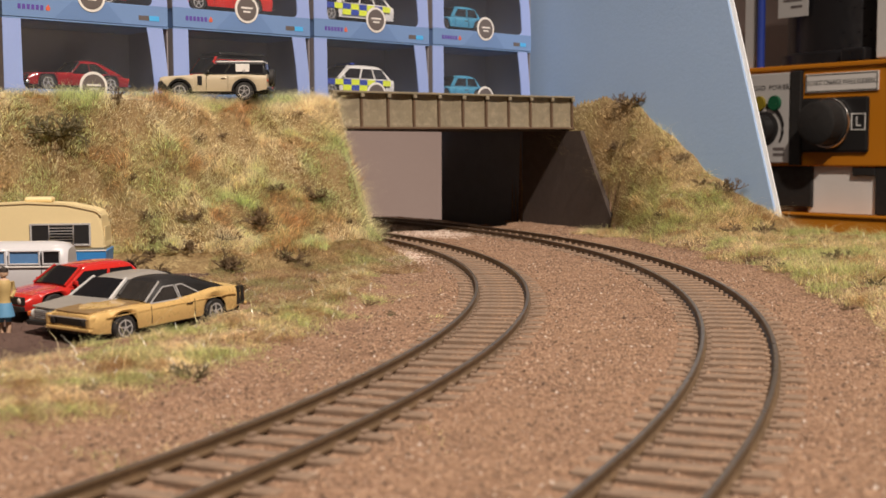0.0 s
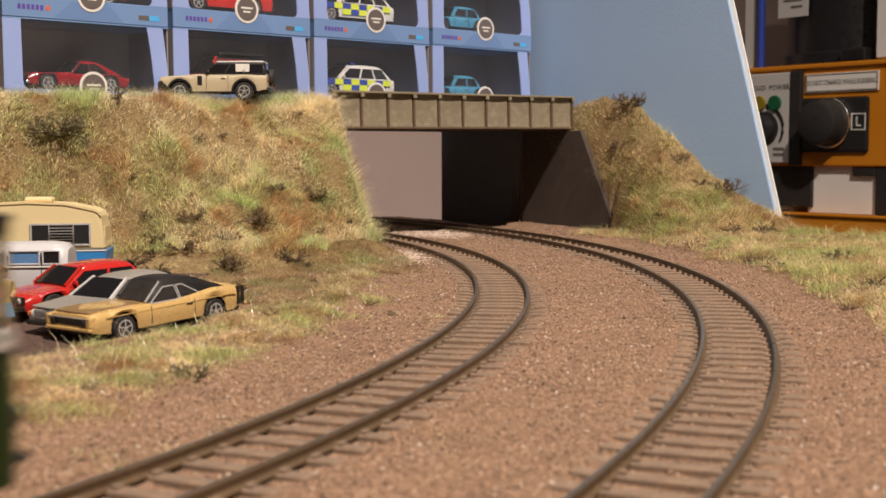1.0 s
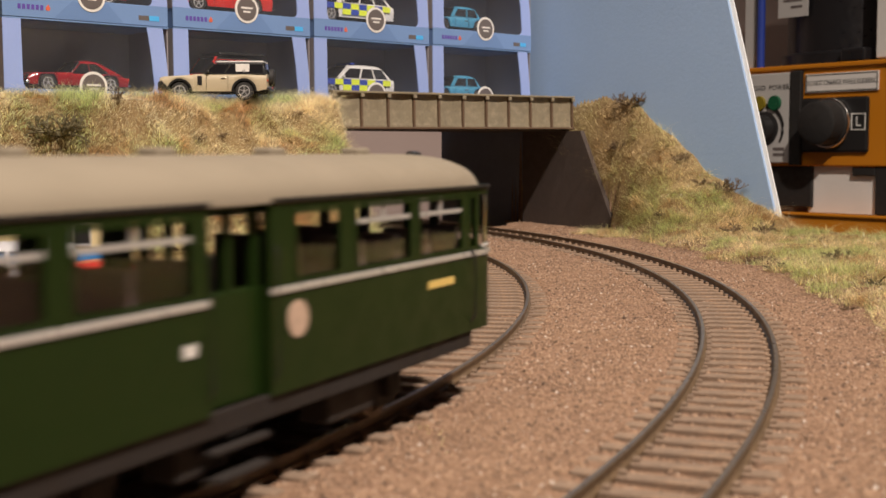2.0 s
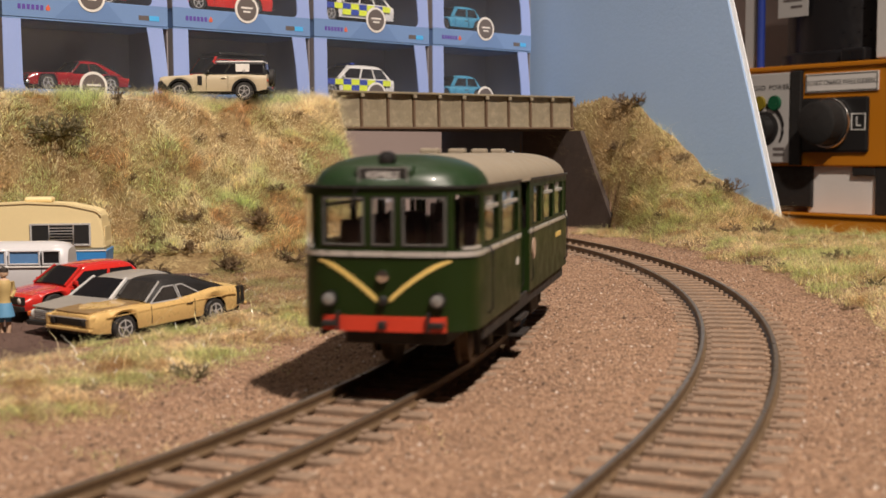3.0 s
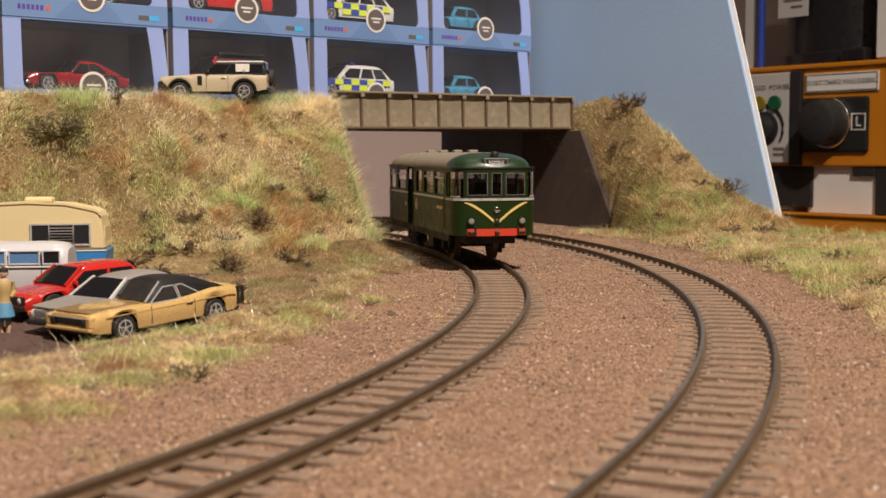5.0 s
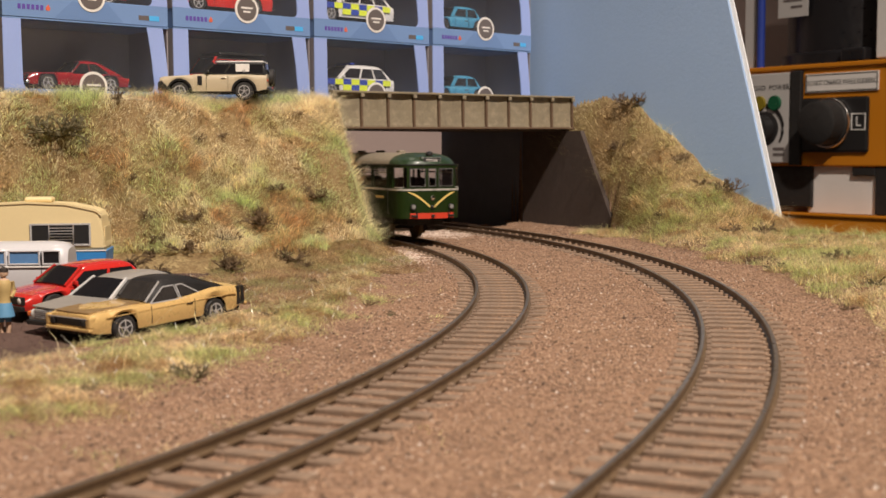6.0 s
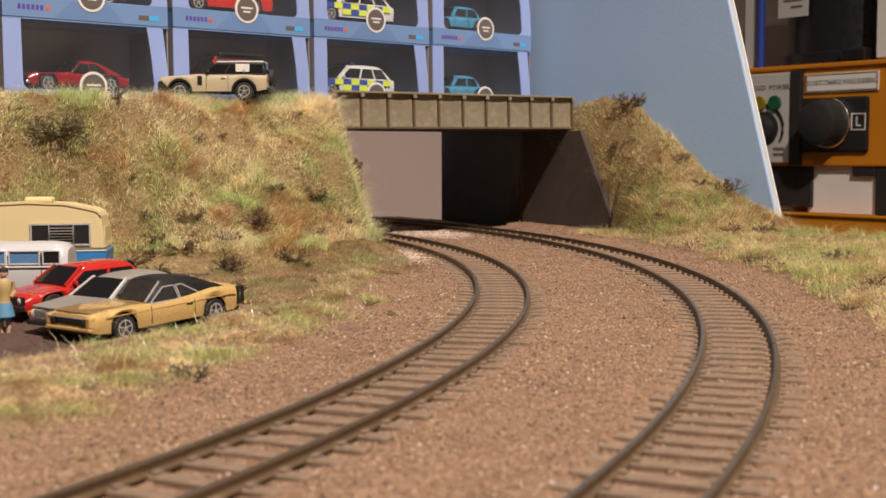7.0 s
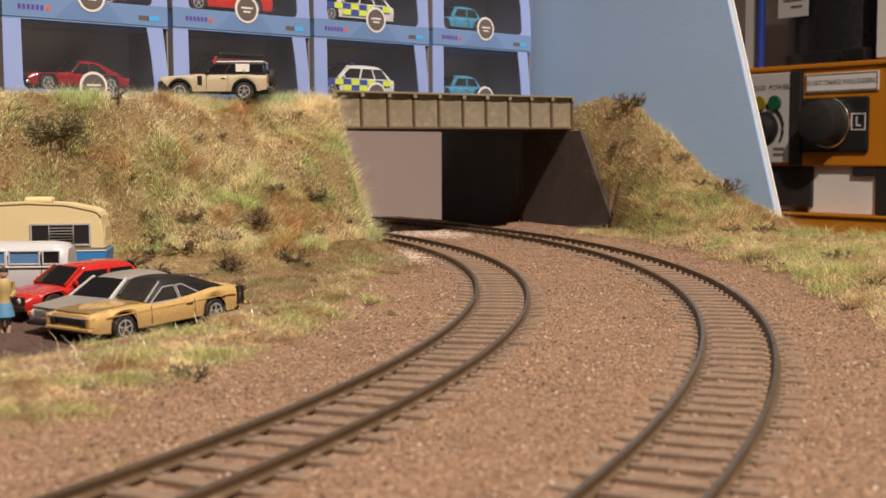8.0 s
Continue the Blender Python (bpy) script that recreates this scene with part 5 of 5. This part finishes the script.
def machine():
    t = thing("bench_lathe", at_mm(284, 1130, 0, 0, 0, -52.6), "orange bench machine with black motor and control panel", "machine")
    part("casing", box(-40, 200, 0, 150, 33.8, 122.3, 1.5), M_ORANGE, t, "orange painted casing")
    part("casing_lip", box(-40, 200, -2.5, 0, 118.6, 122.6, 0.8), M_ORANGE, t)
    panel = part("control_panel", box(-30, 43, -4, -0.2, 36.5, 116.5, 1.0), M_PANELGREY, t, "grey control panel with lamps and dial")
    for x, mt, lb in ((10.8, M_YELLOWLAMP, "yellow warning lamp"), (27.6, M_GREENLAMP, "green power lamp")):
        part("lamp", lathe([(6.4, -6.5), (6.8, -5), (6.8, -3.8)], 28, "y", (x, 0, 90)), mt, panel, lb, True)
    lettering("lamp_label", "OVERLOAD  POWER", 4.6, M_BLACK, panel, at_mm(13, -4.2, 103.5, 90, 0, 0), "black panel lettering")
    dial = part("dial", lathe([(4.5, -18), (11, -16), (12, -6), (15.5, -5), (15.5, -3.8)], 32, "y", (16, 0, 67.3)), M_BLACK, panel, "black speed dial", True)
    part("dial_cap", lathe([(1, -19), (6, -18.6), (6.5, -17.6)], 24, "y", (14, 0, 67.3)), M_CHROME, dial, "chrome dial cap", True)
    bm = bmesh.new()
    for k in range(12):
        a, b = radians(-35 + 10 * k), radians(-35 + 10 * (k + 1))
        strut((16 + 20.5 * math.cos(a), -4.2, 67 + 20.5 * math.sin(a)), (16 + 20.5 * math.cos(b), -4.2, 67 + 20.5 * math.sin(b)), 0.6, 2.0 + 0.2 * k, bm)
    part("dial_scale", bm, M_BLACK, panel, "black curved dial scale")
    for z in (49, 44):
        part("text_bar", box(26, 38, -4.25, -3.9, z - 1.4, z + 1.4), M_BOXGREY, panel)
    part("corner_post", box(43.5, 55, -5, -0.1, 34.5, 117.5, 0.8), M_MATTBLACK, t)
    plate = part("warning_plate", box(57.5, 129.5, -1.6, -0.1, 97.5, 113.8, 0.3), M_WHITE, t, "white plate with black warning words")
    part("plate_border", ring_xz(58.6, 128.4, 98.6, 112.7, -1.9, 0.7), M_BLACK, plate)
    lettering("plate_text", "DO NOT CHANGE WHILE RUNNING", 4.6, M_BLACK, plate, at_mm(93.5, -1.75, 105.6, 90, 0, 0) @ Matrix.Diagonal((0.66, 1, 1, 1)), "black warning words")
    gear = part("gear_plate", box(52, 121, -2.4, -0.1, 46, 93, 2.0), M_BLACK, t, "black gear selector plate")
    knob = part("knob", lathe([(16, -24), (18.5, -22.5), (19, -8), (21, -6), (21, -2.3)], 40, "y", (84, 0, 71)), M_MATTBLACK, gear, "large black knob", True)
    part("knob_rim", lathe([(21.3, -7), (21.9, -5.5), (21.3, -4)], 40, "y", (84, 0, 71)), M_CHROME, knob, "", True)
    lettering("gear_letter", "L", 8.5, M_WHITE, gear, at_mm(112, -2.7, 71.6, 90, 0, 0), "white letter L")
    part("letter_border", ring_xz(105.5, 118.5, 65, 78.3, -2.8, 0.9), M_WHITE, gear, "white square outline")
    motor = part("motor", lathe([(66, 123), (66, 132), (60, 134), (60, 300)], 48, "z", (62, 66, 0)), M_MOTOR, t, "large black motor housing", True)
    part("motor_label", box(24, 56, 2, 3.0, 165, 196, 0.3), M_PANELGREY, t, "pale paper label with dark bars")
    for z in (174, 180, 186):
        part("label_bar", box(30 if z > 175 else 38, 50, 1.7, 2.1, z - 1, z + 1), M_BOXGREY, t)
    part("motor_foot", box(92, 116, -2, 40, 122.3, 134, 2), M_MOTOR, t)
    for x0, x1, z0 in ((18, 63.5, -2.3), (-40, 4, -2.3), (126.6, 190, -7), (104, 126.6, 26)):
        part("leg", box(x0, x1, 1.5, 6, z0, 33.8, 1.0), M_MATTBLACK, t, "black machine leg")
    # added panel, close enough to catch the spot; stands in for the lit wall
    part("back_panel", box(58, 132, 5.0, 7.5, -6.9, 33.6, 0.3), M_WHITE, t, "white panel added behind the legs for the lit wall")
    part("tray", box(-60, 230, -14, 150, -24, -7.3, 1.5), M_ORANGE, t, "orange drip tray")
    part("tray_rim", box(-60, 230, -16, -13, -9, -6.2, 0.8), M_ORANGE, t)
    part("stand", box(-60, 230, -10, 150, -40, -24.4, 0.5), M_MATTBLACK, t)
    # no machine part: a pale strip added in place of the wall behind
    part("wall_strip", box(-14, -2, 4, 12, 122.4, 330, 0.5), M_PANELGREY, t, "pale upright strip standing in for the wall")
    part("pipe", tube([(6, 2, 122.5), (6, 2, 330)], 3.6, 14), M_POLBLUE, t, "blue upright tube", True)
    # pale box added where the wall shows past the motor
    part("wall_patch", box(124, 200, 2, 60, 124, 330, 1), M_WHITE, t, "pale box standing in for the wall beside the motor")
    return t


machine()
tagged(part("workbench", box(-420, 1300, 560, 1345, -70, -41, 1.0), M_MATTBLACK), "dark bench under the machine", "bench", kind="structure")


# ---- grass, bushes and loose grains ----
rng = np.random.RandomState(11)


def blades(name, x, y, length, lean, width, material, label, direction=None):
    """Thin bent blades rooted on the land at x, y: each a tapering strip of its own."""
    n = len(x)
    z = land(x, y)
    e = 1.5
    nx, ny = -(land(x + e, y) - land(x - e, y)) / (2 * e), -(land(x, y + e) - land(x, y - e)) / (2 * e)
    nx, ny, nz = np.clip(nx, -1.2, 1.2), np.clip(ny, -1.2, 1.2), np.ones(n)
    k = 1 / np.sqrt(nx * nx + ny * ny + 1)
    up = np.stack([nx * k * 0.7, ny * k * 0.7, nz * k * 0.7 + 0.3], 1)
    a = rng.rand(n) * 2 * np.pi
    side = np.stack([np.cos(a), np.sin(a), np.zeros(n)], 1)
    bend = np.stack([np.cos(a + 1.57), np.sin(a + 1.57), rng.rand(n) * 0.5 - 0.35], 1) * (lean * (0.3 + rng.rand(n)))[:, None]
    L = length[:, None]
    root = np.stack([x, y, z - 0.3], 1)
    mid = root + (up * 0.55 + bend * 0.25) * L
    tip = root + (up * 0.9 + bend * 0.95) * L
    w = side * (width / 2)
    co = np.stack([root - w, root + w, mid - w * 0.8, mid + w * 0.8, tip], 1).reshape(-1, 3) * MM
    base = np.arange(n)[:, None] * 5
    quads, tris = base + np.array([[0, 1, 3, 2]]), base + np.array([[2, 3, 4]])
    me = bpy.data.meshes.new(name)
    me.vertices.add(len(co))
    me.vertices.foreach_set("co", co.ravel())
    loops = np.concatenate([np.concatenate([quads, tris], 1).ravel()])
    me.loops.add(len(loops))
    me.loops.foreach_set("vertex_index", loops)
    me.polygons.add(2 * n)
    start = np.stack([np.arange(n) * 7, np.arange(n) * 7 + 4], 1).ravel()
    me.polygons.foreach_set("loop_start", start)
    me.update(calc_edges=True)
    me.materials.append(material)
    return tagged(new(name, me), label, "grass", kind="stuff")


def scatter(n, x0, x1, y0, y1, chance):
    x, y = rng.uniform(x0, x1, n), rng.uniform(y0, y1, n)
    keep = rng.rand(n) < chance(x, y)
    return x[keep], y[keep]


def clear_of_car(x, y):
    """Bare ground round the gold car."""
    u = np.clip(((x + 103) * 33 + (y - 336) * 46) / (33 * 33 + 46 * 46), 0, 1)
    return np.hypot(x + 103 - 33 * u, y - 336 - 46 * u) > 17 + 2 * lattice(x, y, 8, 33)


def bank_cover(x, y):
    h = bank_left(x, y)
    front = (x + 106.6) * 0.6698 - (y - 570.1) * 0.7426
    thin = 0.75 + 0.25 * lattice(x, y, 14, 21)
    clear_roof = front > -26  # only the strip of the flat top that can be seen
    return clear_of_car(x, y) * np.where(((front < 128) | (np.hypot(x - C1[0], y - C1[1]) + 6 * lattice(x, y, 13, 27) < 540)) & ((h > 7) | (x > -92)) & clear_roof & (np.hypot(x - C1[0], y - C1[1]) < 566) & (y > 330) & ((h > 4) | (verge(x, y) < 2)) & ((h > 3) | ~is_park(x, y)), np.clip(np.where(h > 6, thin, 0.45), 0, 1), 0)


def verge_cover(x, y):
    v = verge(x, y)
    return clear_of_car(x, y) * np.clip(v * 1.1 - 0.18 + 0.35 * lattice(x, y, 12, 22), 0, 1) * (y > 120) * (y < 520) * 0.75


def right_cover(x, y):
    h = bank_right(x, y)
    d = (x - BOARD_A[0]) * BOARD_N[0] + (y - BOARD_A[1]) * BOARD_N[1]
    r2 = np.hypot(x - C2[0], y - C2[1])
    off = (x - 98.1) * 0.824 + (y - 708.5) * 0.565
    patchy = np.clip(0.8 + 0.5 * lattice(x, y, 15, 23), 0, 1)
    return np.where((d > 0.5) & on_board(x, y) & (r2 + lattice(x, y, 16, 24) * 7 > 703) & ((off > 3.2) | (y < 704)), np.where(h > 4, 1, 0.62) * patchy, 0)


def any_grass(x, y):
    return np.maximum(np.maximum(verge_cover(x, y), bank_cover(x, y)), right_cover(x, y))


x, y = scatter(560000, -250, 0, 340, 670, bank_cover)
high = bank_left(x, y) + 1.5 * lattice(x, y, 11, 51) > 6
xf, yf = x[~high], y[~high]
x, y = x[high], y[high]
blades("grass_bank", x, y, rng.uniform(2.0, 6.0, len(x)) * np.clip(0.9 + 0.9 * lattice(x, y, 6, 41), 0.25, 1.6), 1.9, 0.17, M_GRASS, "straw and green static grass fibres on the embankment")
blades("grass_foot", xf, yf, rng.uniform(0.8, 2.6, len(xf)), 2.6, 0.14, M_GRASS_FOOT, "short trodden brown grass at the foot of the embankment")
x, y = scatter(380000, -130, 0, 120, 520, verge_cover)
blades("grass_verge", x, y, rng.uniform(0.7, 2.3, len(x)) * np.clip(0.9 + 0.8 * lattice(x, y, 7, 47), 0.3, 1.5), 2.4, 0.13, M_GRASS_DRY, "short straw and green grass beside the car park")
x, y = scatter(430000, 60, 300, 240, 790, right_cover)
blades("grass_slope", x, y, rng.uniform(1.5, 4.2, len(x)) * np.clip(0.95 + 0.95 * lattice(x, y, 6, 43), 0.25, 1.7) * np.where(bank_right(x, y) > 8, 1.45, 1.0), 2.4, 0.19, M_GRASS_DRY, "straw and green static grass beside the sky board")
x, y = scatter(19000, -200, 200, 235, 720, lambda x, y: any_grass(x, y) * 0.5 * (land(x, y) > 0.5))
M_STRAW = fibres("long_straw", (0.95, 0.86, 0.60), (0.85, 0.85, 0.50), (0.75, 0.55, 0.30), gloss=0.18)
blades("long_straw", x, y, rng.uniform(3.0, 8.0, len(x)), 2.4, 0.13, M_STRAW, "long pale straw stems lying in the grass")


# near-white fibres strewn in to paint the glints on the grass
x, y = scatter(16000, -200, 200, 235, 720, lambda x, y: any_grass(x, y) * 0.5)
blades("glint_fibres", x, y, rng.uniform(1.2, 3.8, len(x)), 2.6, 0.16, M_GLINT, "scattered shiny near-white fibres that paint glints in the grass")


def bush(px, py, size, n, label, material, seed, flat=1.0):
    """A dark clump of lichen-like twigs on the land."""
    r = random.Random(seed)
    bm = bmesh.new()
    z0 = float(land(np.array([px]), np.array([py]))[0])

    def grow(p, d, length, rad, depth):
        q = p + d * length * 0.5 + Vector((r.uniform(-1, 1), r.uniform(-1, 1), r.uniform(-1, 1))) * length * 0.14
        e = q + (d + Vector((r.uniform(-1, 1), r.uniform(-1, 1), r.uniform(-0.7, 0.7))) * 0.5).normalized() * length * 0.5
        tube([p, q, e], [rad, rad * 0.85, rad * 0.6], 5, bm)
        if depth:
            for _ in range(r.choice((2, 3))):
                grow(e if r.random() < 0.65 else q, (d + Vector((r.uniform(-1, 1), r.uniform(-1, 1), r.uniform(-0.6, 0.9))) * 0.95).normalized(), length * r.uniform(0.5, 0.75), rad * 0.66, depth - 1)

    for _ in range(n):
        a = r.uniform(0, 2 * math.pi)
        d = Vector((math.cos(a), math.sin(a) , r.uniform(0.1, 1.2) * flat)).normalized()
        grow(Vector((r.uniform(-0.3, 0.3) * size, r.uniform(-0.3, 0.3) * size, -0.6)), d, size * r.uniform(0.28, 0.5), size * 0.05, 3)
    ob = part("bush", bm, material)
    ob.matrix_basis = at_mm(px, py, z0 + (2.4 if z0 > 6 else 0.8)) @ Matrix.Diagonal((*(1.3 if z0 > 6 else 0.85,) * 3, 1))
    return tagged(ob, label, "bush", "dry bushes")


BANK_TWIGS = [(-131, 512, 4), (-121.5, 508, 5), (-119, 501, 6), (-117, 493, 7), (-105, 493, 6), (-110, 471, 8), (-82, 480, 11), (-72, 421, 7), (-121, 484, 7), (-109, 551, 4), (-100.5, 558, 3.5), (-73.4, 543.5, 5), (-57.4, 555, 7),
              (-102.6, 506, 6), (-94, 541, 3.5), (-68, 586, 3), (-77, 521, 8), (-54, 539, 4), (-42, 551, 3), (-61, 493, 8), (-54.5, 494, 5), (-23, 371, 3.5), (-46, 446, 4), (-88, 500, 5), (-140, 530, 5)]
SLOPE_TWIGS = [(108.5, 721, 8.5), (101.9, 718, 6.5), (131, 685.5, 7), (154, 667, 8), (140, 670, 4), (114, 648, 4), (115.6, 576, 4), (140, 596, 5), (155, 594, 6), (130, 489, 6), (125, 496, 6), (117, 354, 4), (172, 560, 6)]
OLIVE_TWIGS = [(-159.8, 511, 11), (-165, 478, 12), (-168, 466, 9), (156, 484, 8), (126, 466, 6), (142, 401, 6)]
VERGE_TWIGS = [(-51, 247.6, 5), (-68, 232, 3), (-92, 240, 4.5), (-54, 250, 4), (-46.7, 331, 3), (-15.4, 353, 3)]
for places, material, label in ((BANK_TWIGS, M_TWIG, "small tangled clump of dark brown twigs in grass"), (SLOPE_TWIGS, M_TWIG, "dry brown twigs growing on the grassy slope"),
                                (OLIVE_TWIGS, M_TWIG_GREEN, "tangled clump of olive-grey twigs in grass"), (VERGE_TWIGS, M_TWIG_GREEN, "low olive-brown weed clump on the verge")):
    for i, (bx, by, size) in enumerate(places):
        bush(bx, by, size, int(size * 1.7) + 2, label, material, 100 + i, 0.7)


def grains(name, n, chance, lo, hi, material, label, seed, zup=0.1, x0=-140, x1=210, y0=100, y1=860):
    r = np.random.RandomState(seed)
    x, y = r.uniform(x0, x1, n), y0 + (y1 - y0) * r.rand(n) ** 1.35
    keep = r.rand(n) < chance(x, y)
    x, y = x[keep], y[keep]
    n = len(x)
    s = r.uniform(lo, hi, n) * (0.7 + 0.6 * r.rand(n) ** 3)
    c = np.stack([x, y, land(x, y) + s * zup], 1)
    dirs = np.array([(1, 0, 0), (0, 1, 0), (-1, 0, 0), (0, -1, 0), (0, 0, 0.8), (0, 0, -0.8)], float)
    jit = 0.7 + 0.6 * r.rand(n, 6, 1)
    rot = r.rand(n) * 6.28
    ca, sa = np.cos(rot), np.sin(rot)
    d = np.stack([dirs[None, :, 0] * ca[:, None] - dirs[None, :, 1] * sa[:, None], dirs[None, :, 0] * sa[:, None] + dirs[None, :, 1] * ca[:, None], np.repeat(dirs[None, :, 2], n, 0)], 2)
    co = (c[:, None] + d * jit * s[:, None, None]).reshape(-1, 3) * MM
    faces = np.array([(0, 1, 4), (1, 2, 4), (2, 3, 4), (3, 0, 4), (1, 0, 5), (2, 1, 5), (3, 2, 5), (0, 3, 5)])
    tri = (np.arange(n)[:, None, None] * 6 + faces).reshape(-1)
    me = bpy.data.meshes.new(name)
    me.vertices.add(len(co))
    me.vertices.foreach_set("co", co.ravel())
    me.loops.add(len(tri))
    me.loops.foreach_set("vertex_index", tri)
    me.polygons.add(n * 8)
    me.polygons.foreach_set("loop_start", np.arange(n * 8) * 3)
    me.update(calc_edges=True)
    me.materials.append(material)
    return tagged(new(name, me), label, "ballast", kind="stuff")


def stone_mat(name, stops):
    m, t, p = nodes_of(name)
    geo = t.nodes.new("ShaderNodeNewGeometry")
    c = ramp(t, geo.outputs["Random Per Island"], stops)
    c = mix(t, ramp(t, noise_node(t, 18.0, 5, 0.65), [(0.35, (0, 0, 0)), (0.68, (0.3, 0.3, 0.3))]), c, (0.40, 0.255, 0.16))
    t.links.new(c, p.inputs["Base Color"])
    p.inputs["Roughness"].default_value = 0.7
    return m


M_STONE = stone_mat("ballast_grains", [(0.0, (0.04, 0.024, 0.017)), (0.22, (0.13, 0.075, 0.047)), (0.5, (0.34, 0.21, 0.128)), (0.93, (0.46, 0.30, 0.195)), (0.985, (0.56, 0.43, 0.33)), (1.0, (0.85, 0.78, 0.70))])


def open_ground(x, y):
    r1, r2 = np.hypot(x - C1[0], y - C1[1]), np.hypot(x - C2[0], y - C2[1])
    track = np.minimum(abs(r1 - R1), abs(r2 - R2))
    rail = np.minimum(abs(abs(r1 - R1) - 8.25), abs(abs(r2 - R2) - 8.25))
    return np.where((r1 > 512) & ~is_left(x, y) & on_board(x, y) & (bank_right(x, y) < 4) & (r2 < 740) & (rail > 1.6), np.where(track < 7.5, 0.6, np.where(track < 15, 0.7, 1.0)) * (1 - 0.7 * verge(x, y)), 0)


grains("ballast", 260000, open_ground, 0.18, 0.46, M_STONE, "loose brown ballast grains between the rails and sleepers", 31)
grains("gravel", 1300, lambda x, y: open_ground(x, y) * (abs(np.hypot(x - C1[0], y - C1[1]) - R1) > 12), 0.45, 0.8, M_STONE, "larger loose brown chips on the ballast", 32)
grains("grit", 12000, lambda x, y: is_park(x, y) * 1.0, 0.2, 0.45, M_GRIT, "dark reddish grit on the parking ground", 33, x0=-220, x1=0, y0=150, y1=460)
M_PALE = stone_mat("pale_ballast_grains", [(0.0, (0.40, 0.29, 0.23)), (0.5, (0.66, 0.52, 0.43)), (1.0, (0.85, 0.74, 0.64))])
blob = lambda cx, cy, rx, ry: (lambda x, y: np.exp(-((x - cx) / rx) ** 2 - ((y - cy) / ry) ** 2) * open_ground(x, y))
grains("pale_ballast", 60000, blob(0, 716, 26, 20), 0.3, 0.6, M_PALE, "pale dusty ballast between the tracks", 34, x0=-60, x1=60, y0=640, y1=800)
grains("pale_ballast", 34000, blob(-17, 556, 9, 30), 0.25, 0.5, M_PALE, "pale dusty ballast beside the inner track", 35, x0=-45, x1=10, y0=480, y1=640)


def motions():
    """The railbus runs steadily round the inner curve, away from the camera; its wheels turn with it."""
    speed, start = 12.55, -50.1  # degrees of the curve a second, and where it is at the start
    LEAD = ((0.0, 1.0, 1.2, 1.4, 1.6, 1.8, 2.2, 2.8, 8.0), (0.85, 0.8, 0.6, 0.42, 0.28, 0.12, 0.05, 0.0, 0.0))  # a little ahead at first, in degrees
    rows, turns = [], []
    for i in range(81):
        t = i * 0.1
        a = start + speed * t + float(np.interp(t, LEAD[0], LEAD[1]))
        x, y = along(C1, R1 - 0.8, radians(a))
        rows.append((t, at_mm(x, y, 0, 0, 0, a + 90)))
        turns.append((t, math.degrees(radians(a - start) * R1 / 6.0)))
    walk(BUS, rows)
    for n, w in enumerate(WHEELS):
        sx = -1 if n == 0 else 1
        walk(w, [(t, at_mm(sx * 37, 0, RAIL_TOP + 6.0, 0, d, 0)) for t, d in turns])


motions()
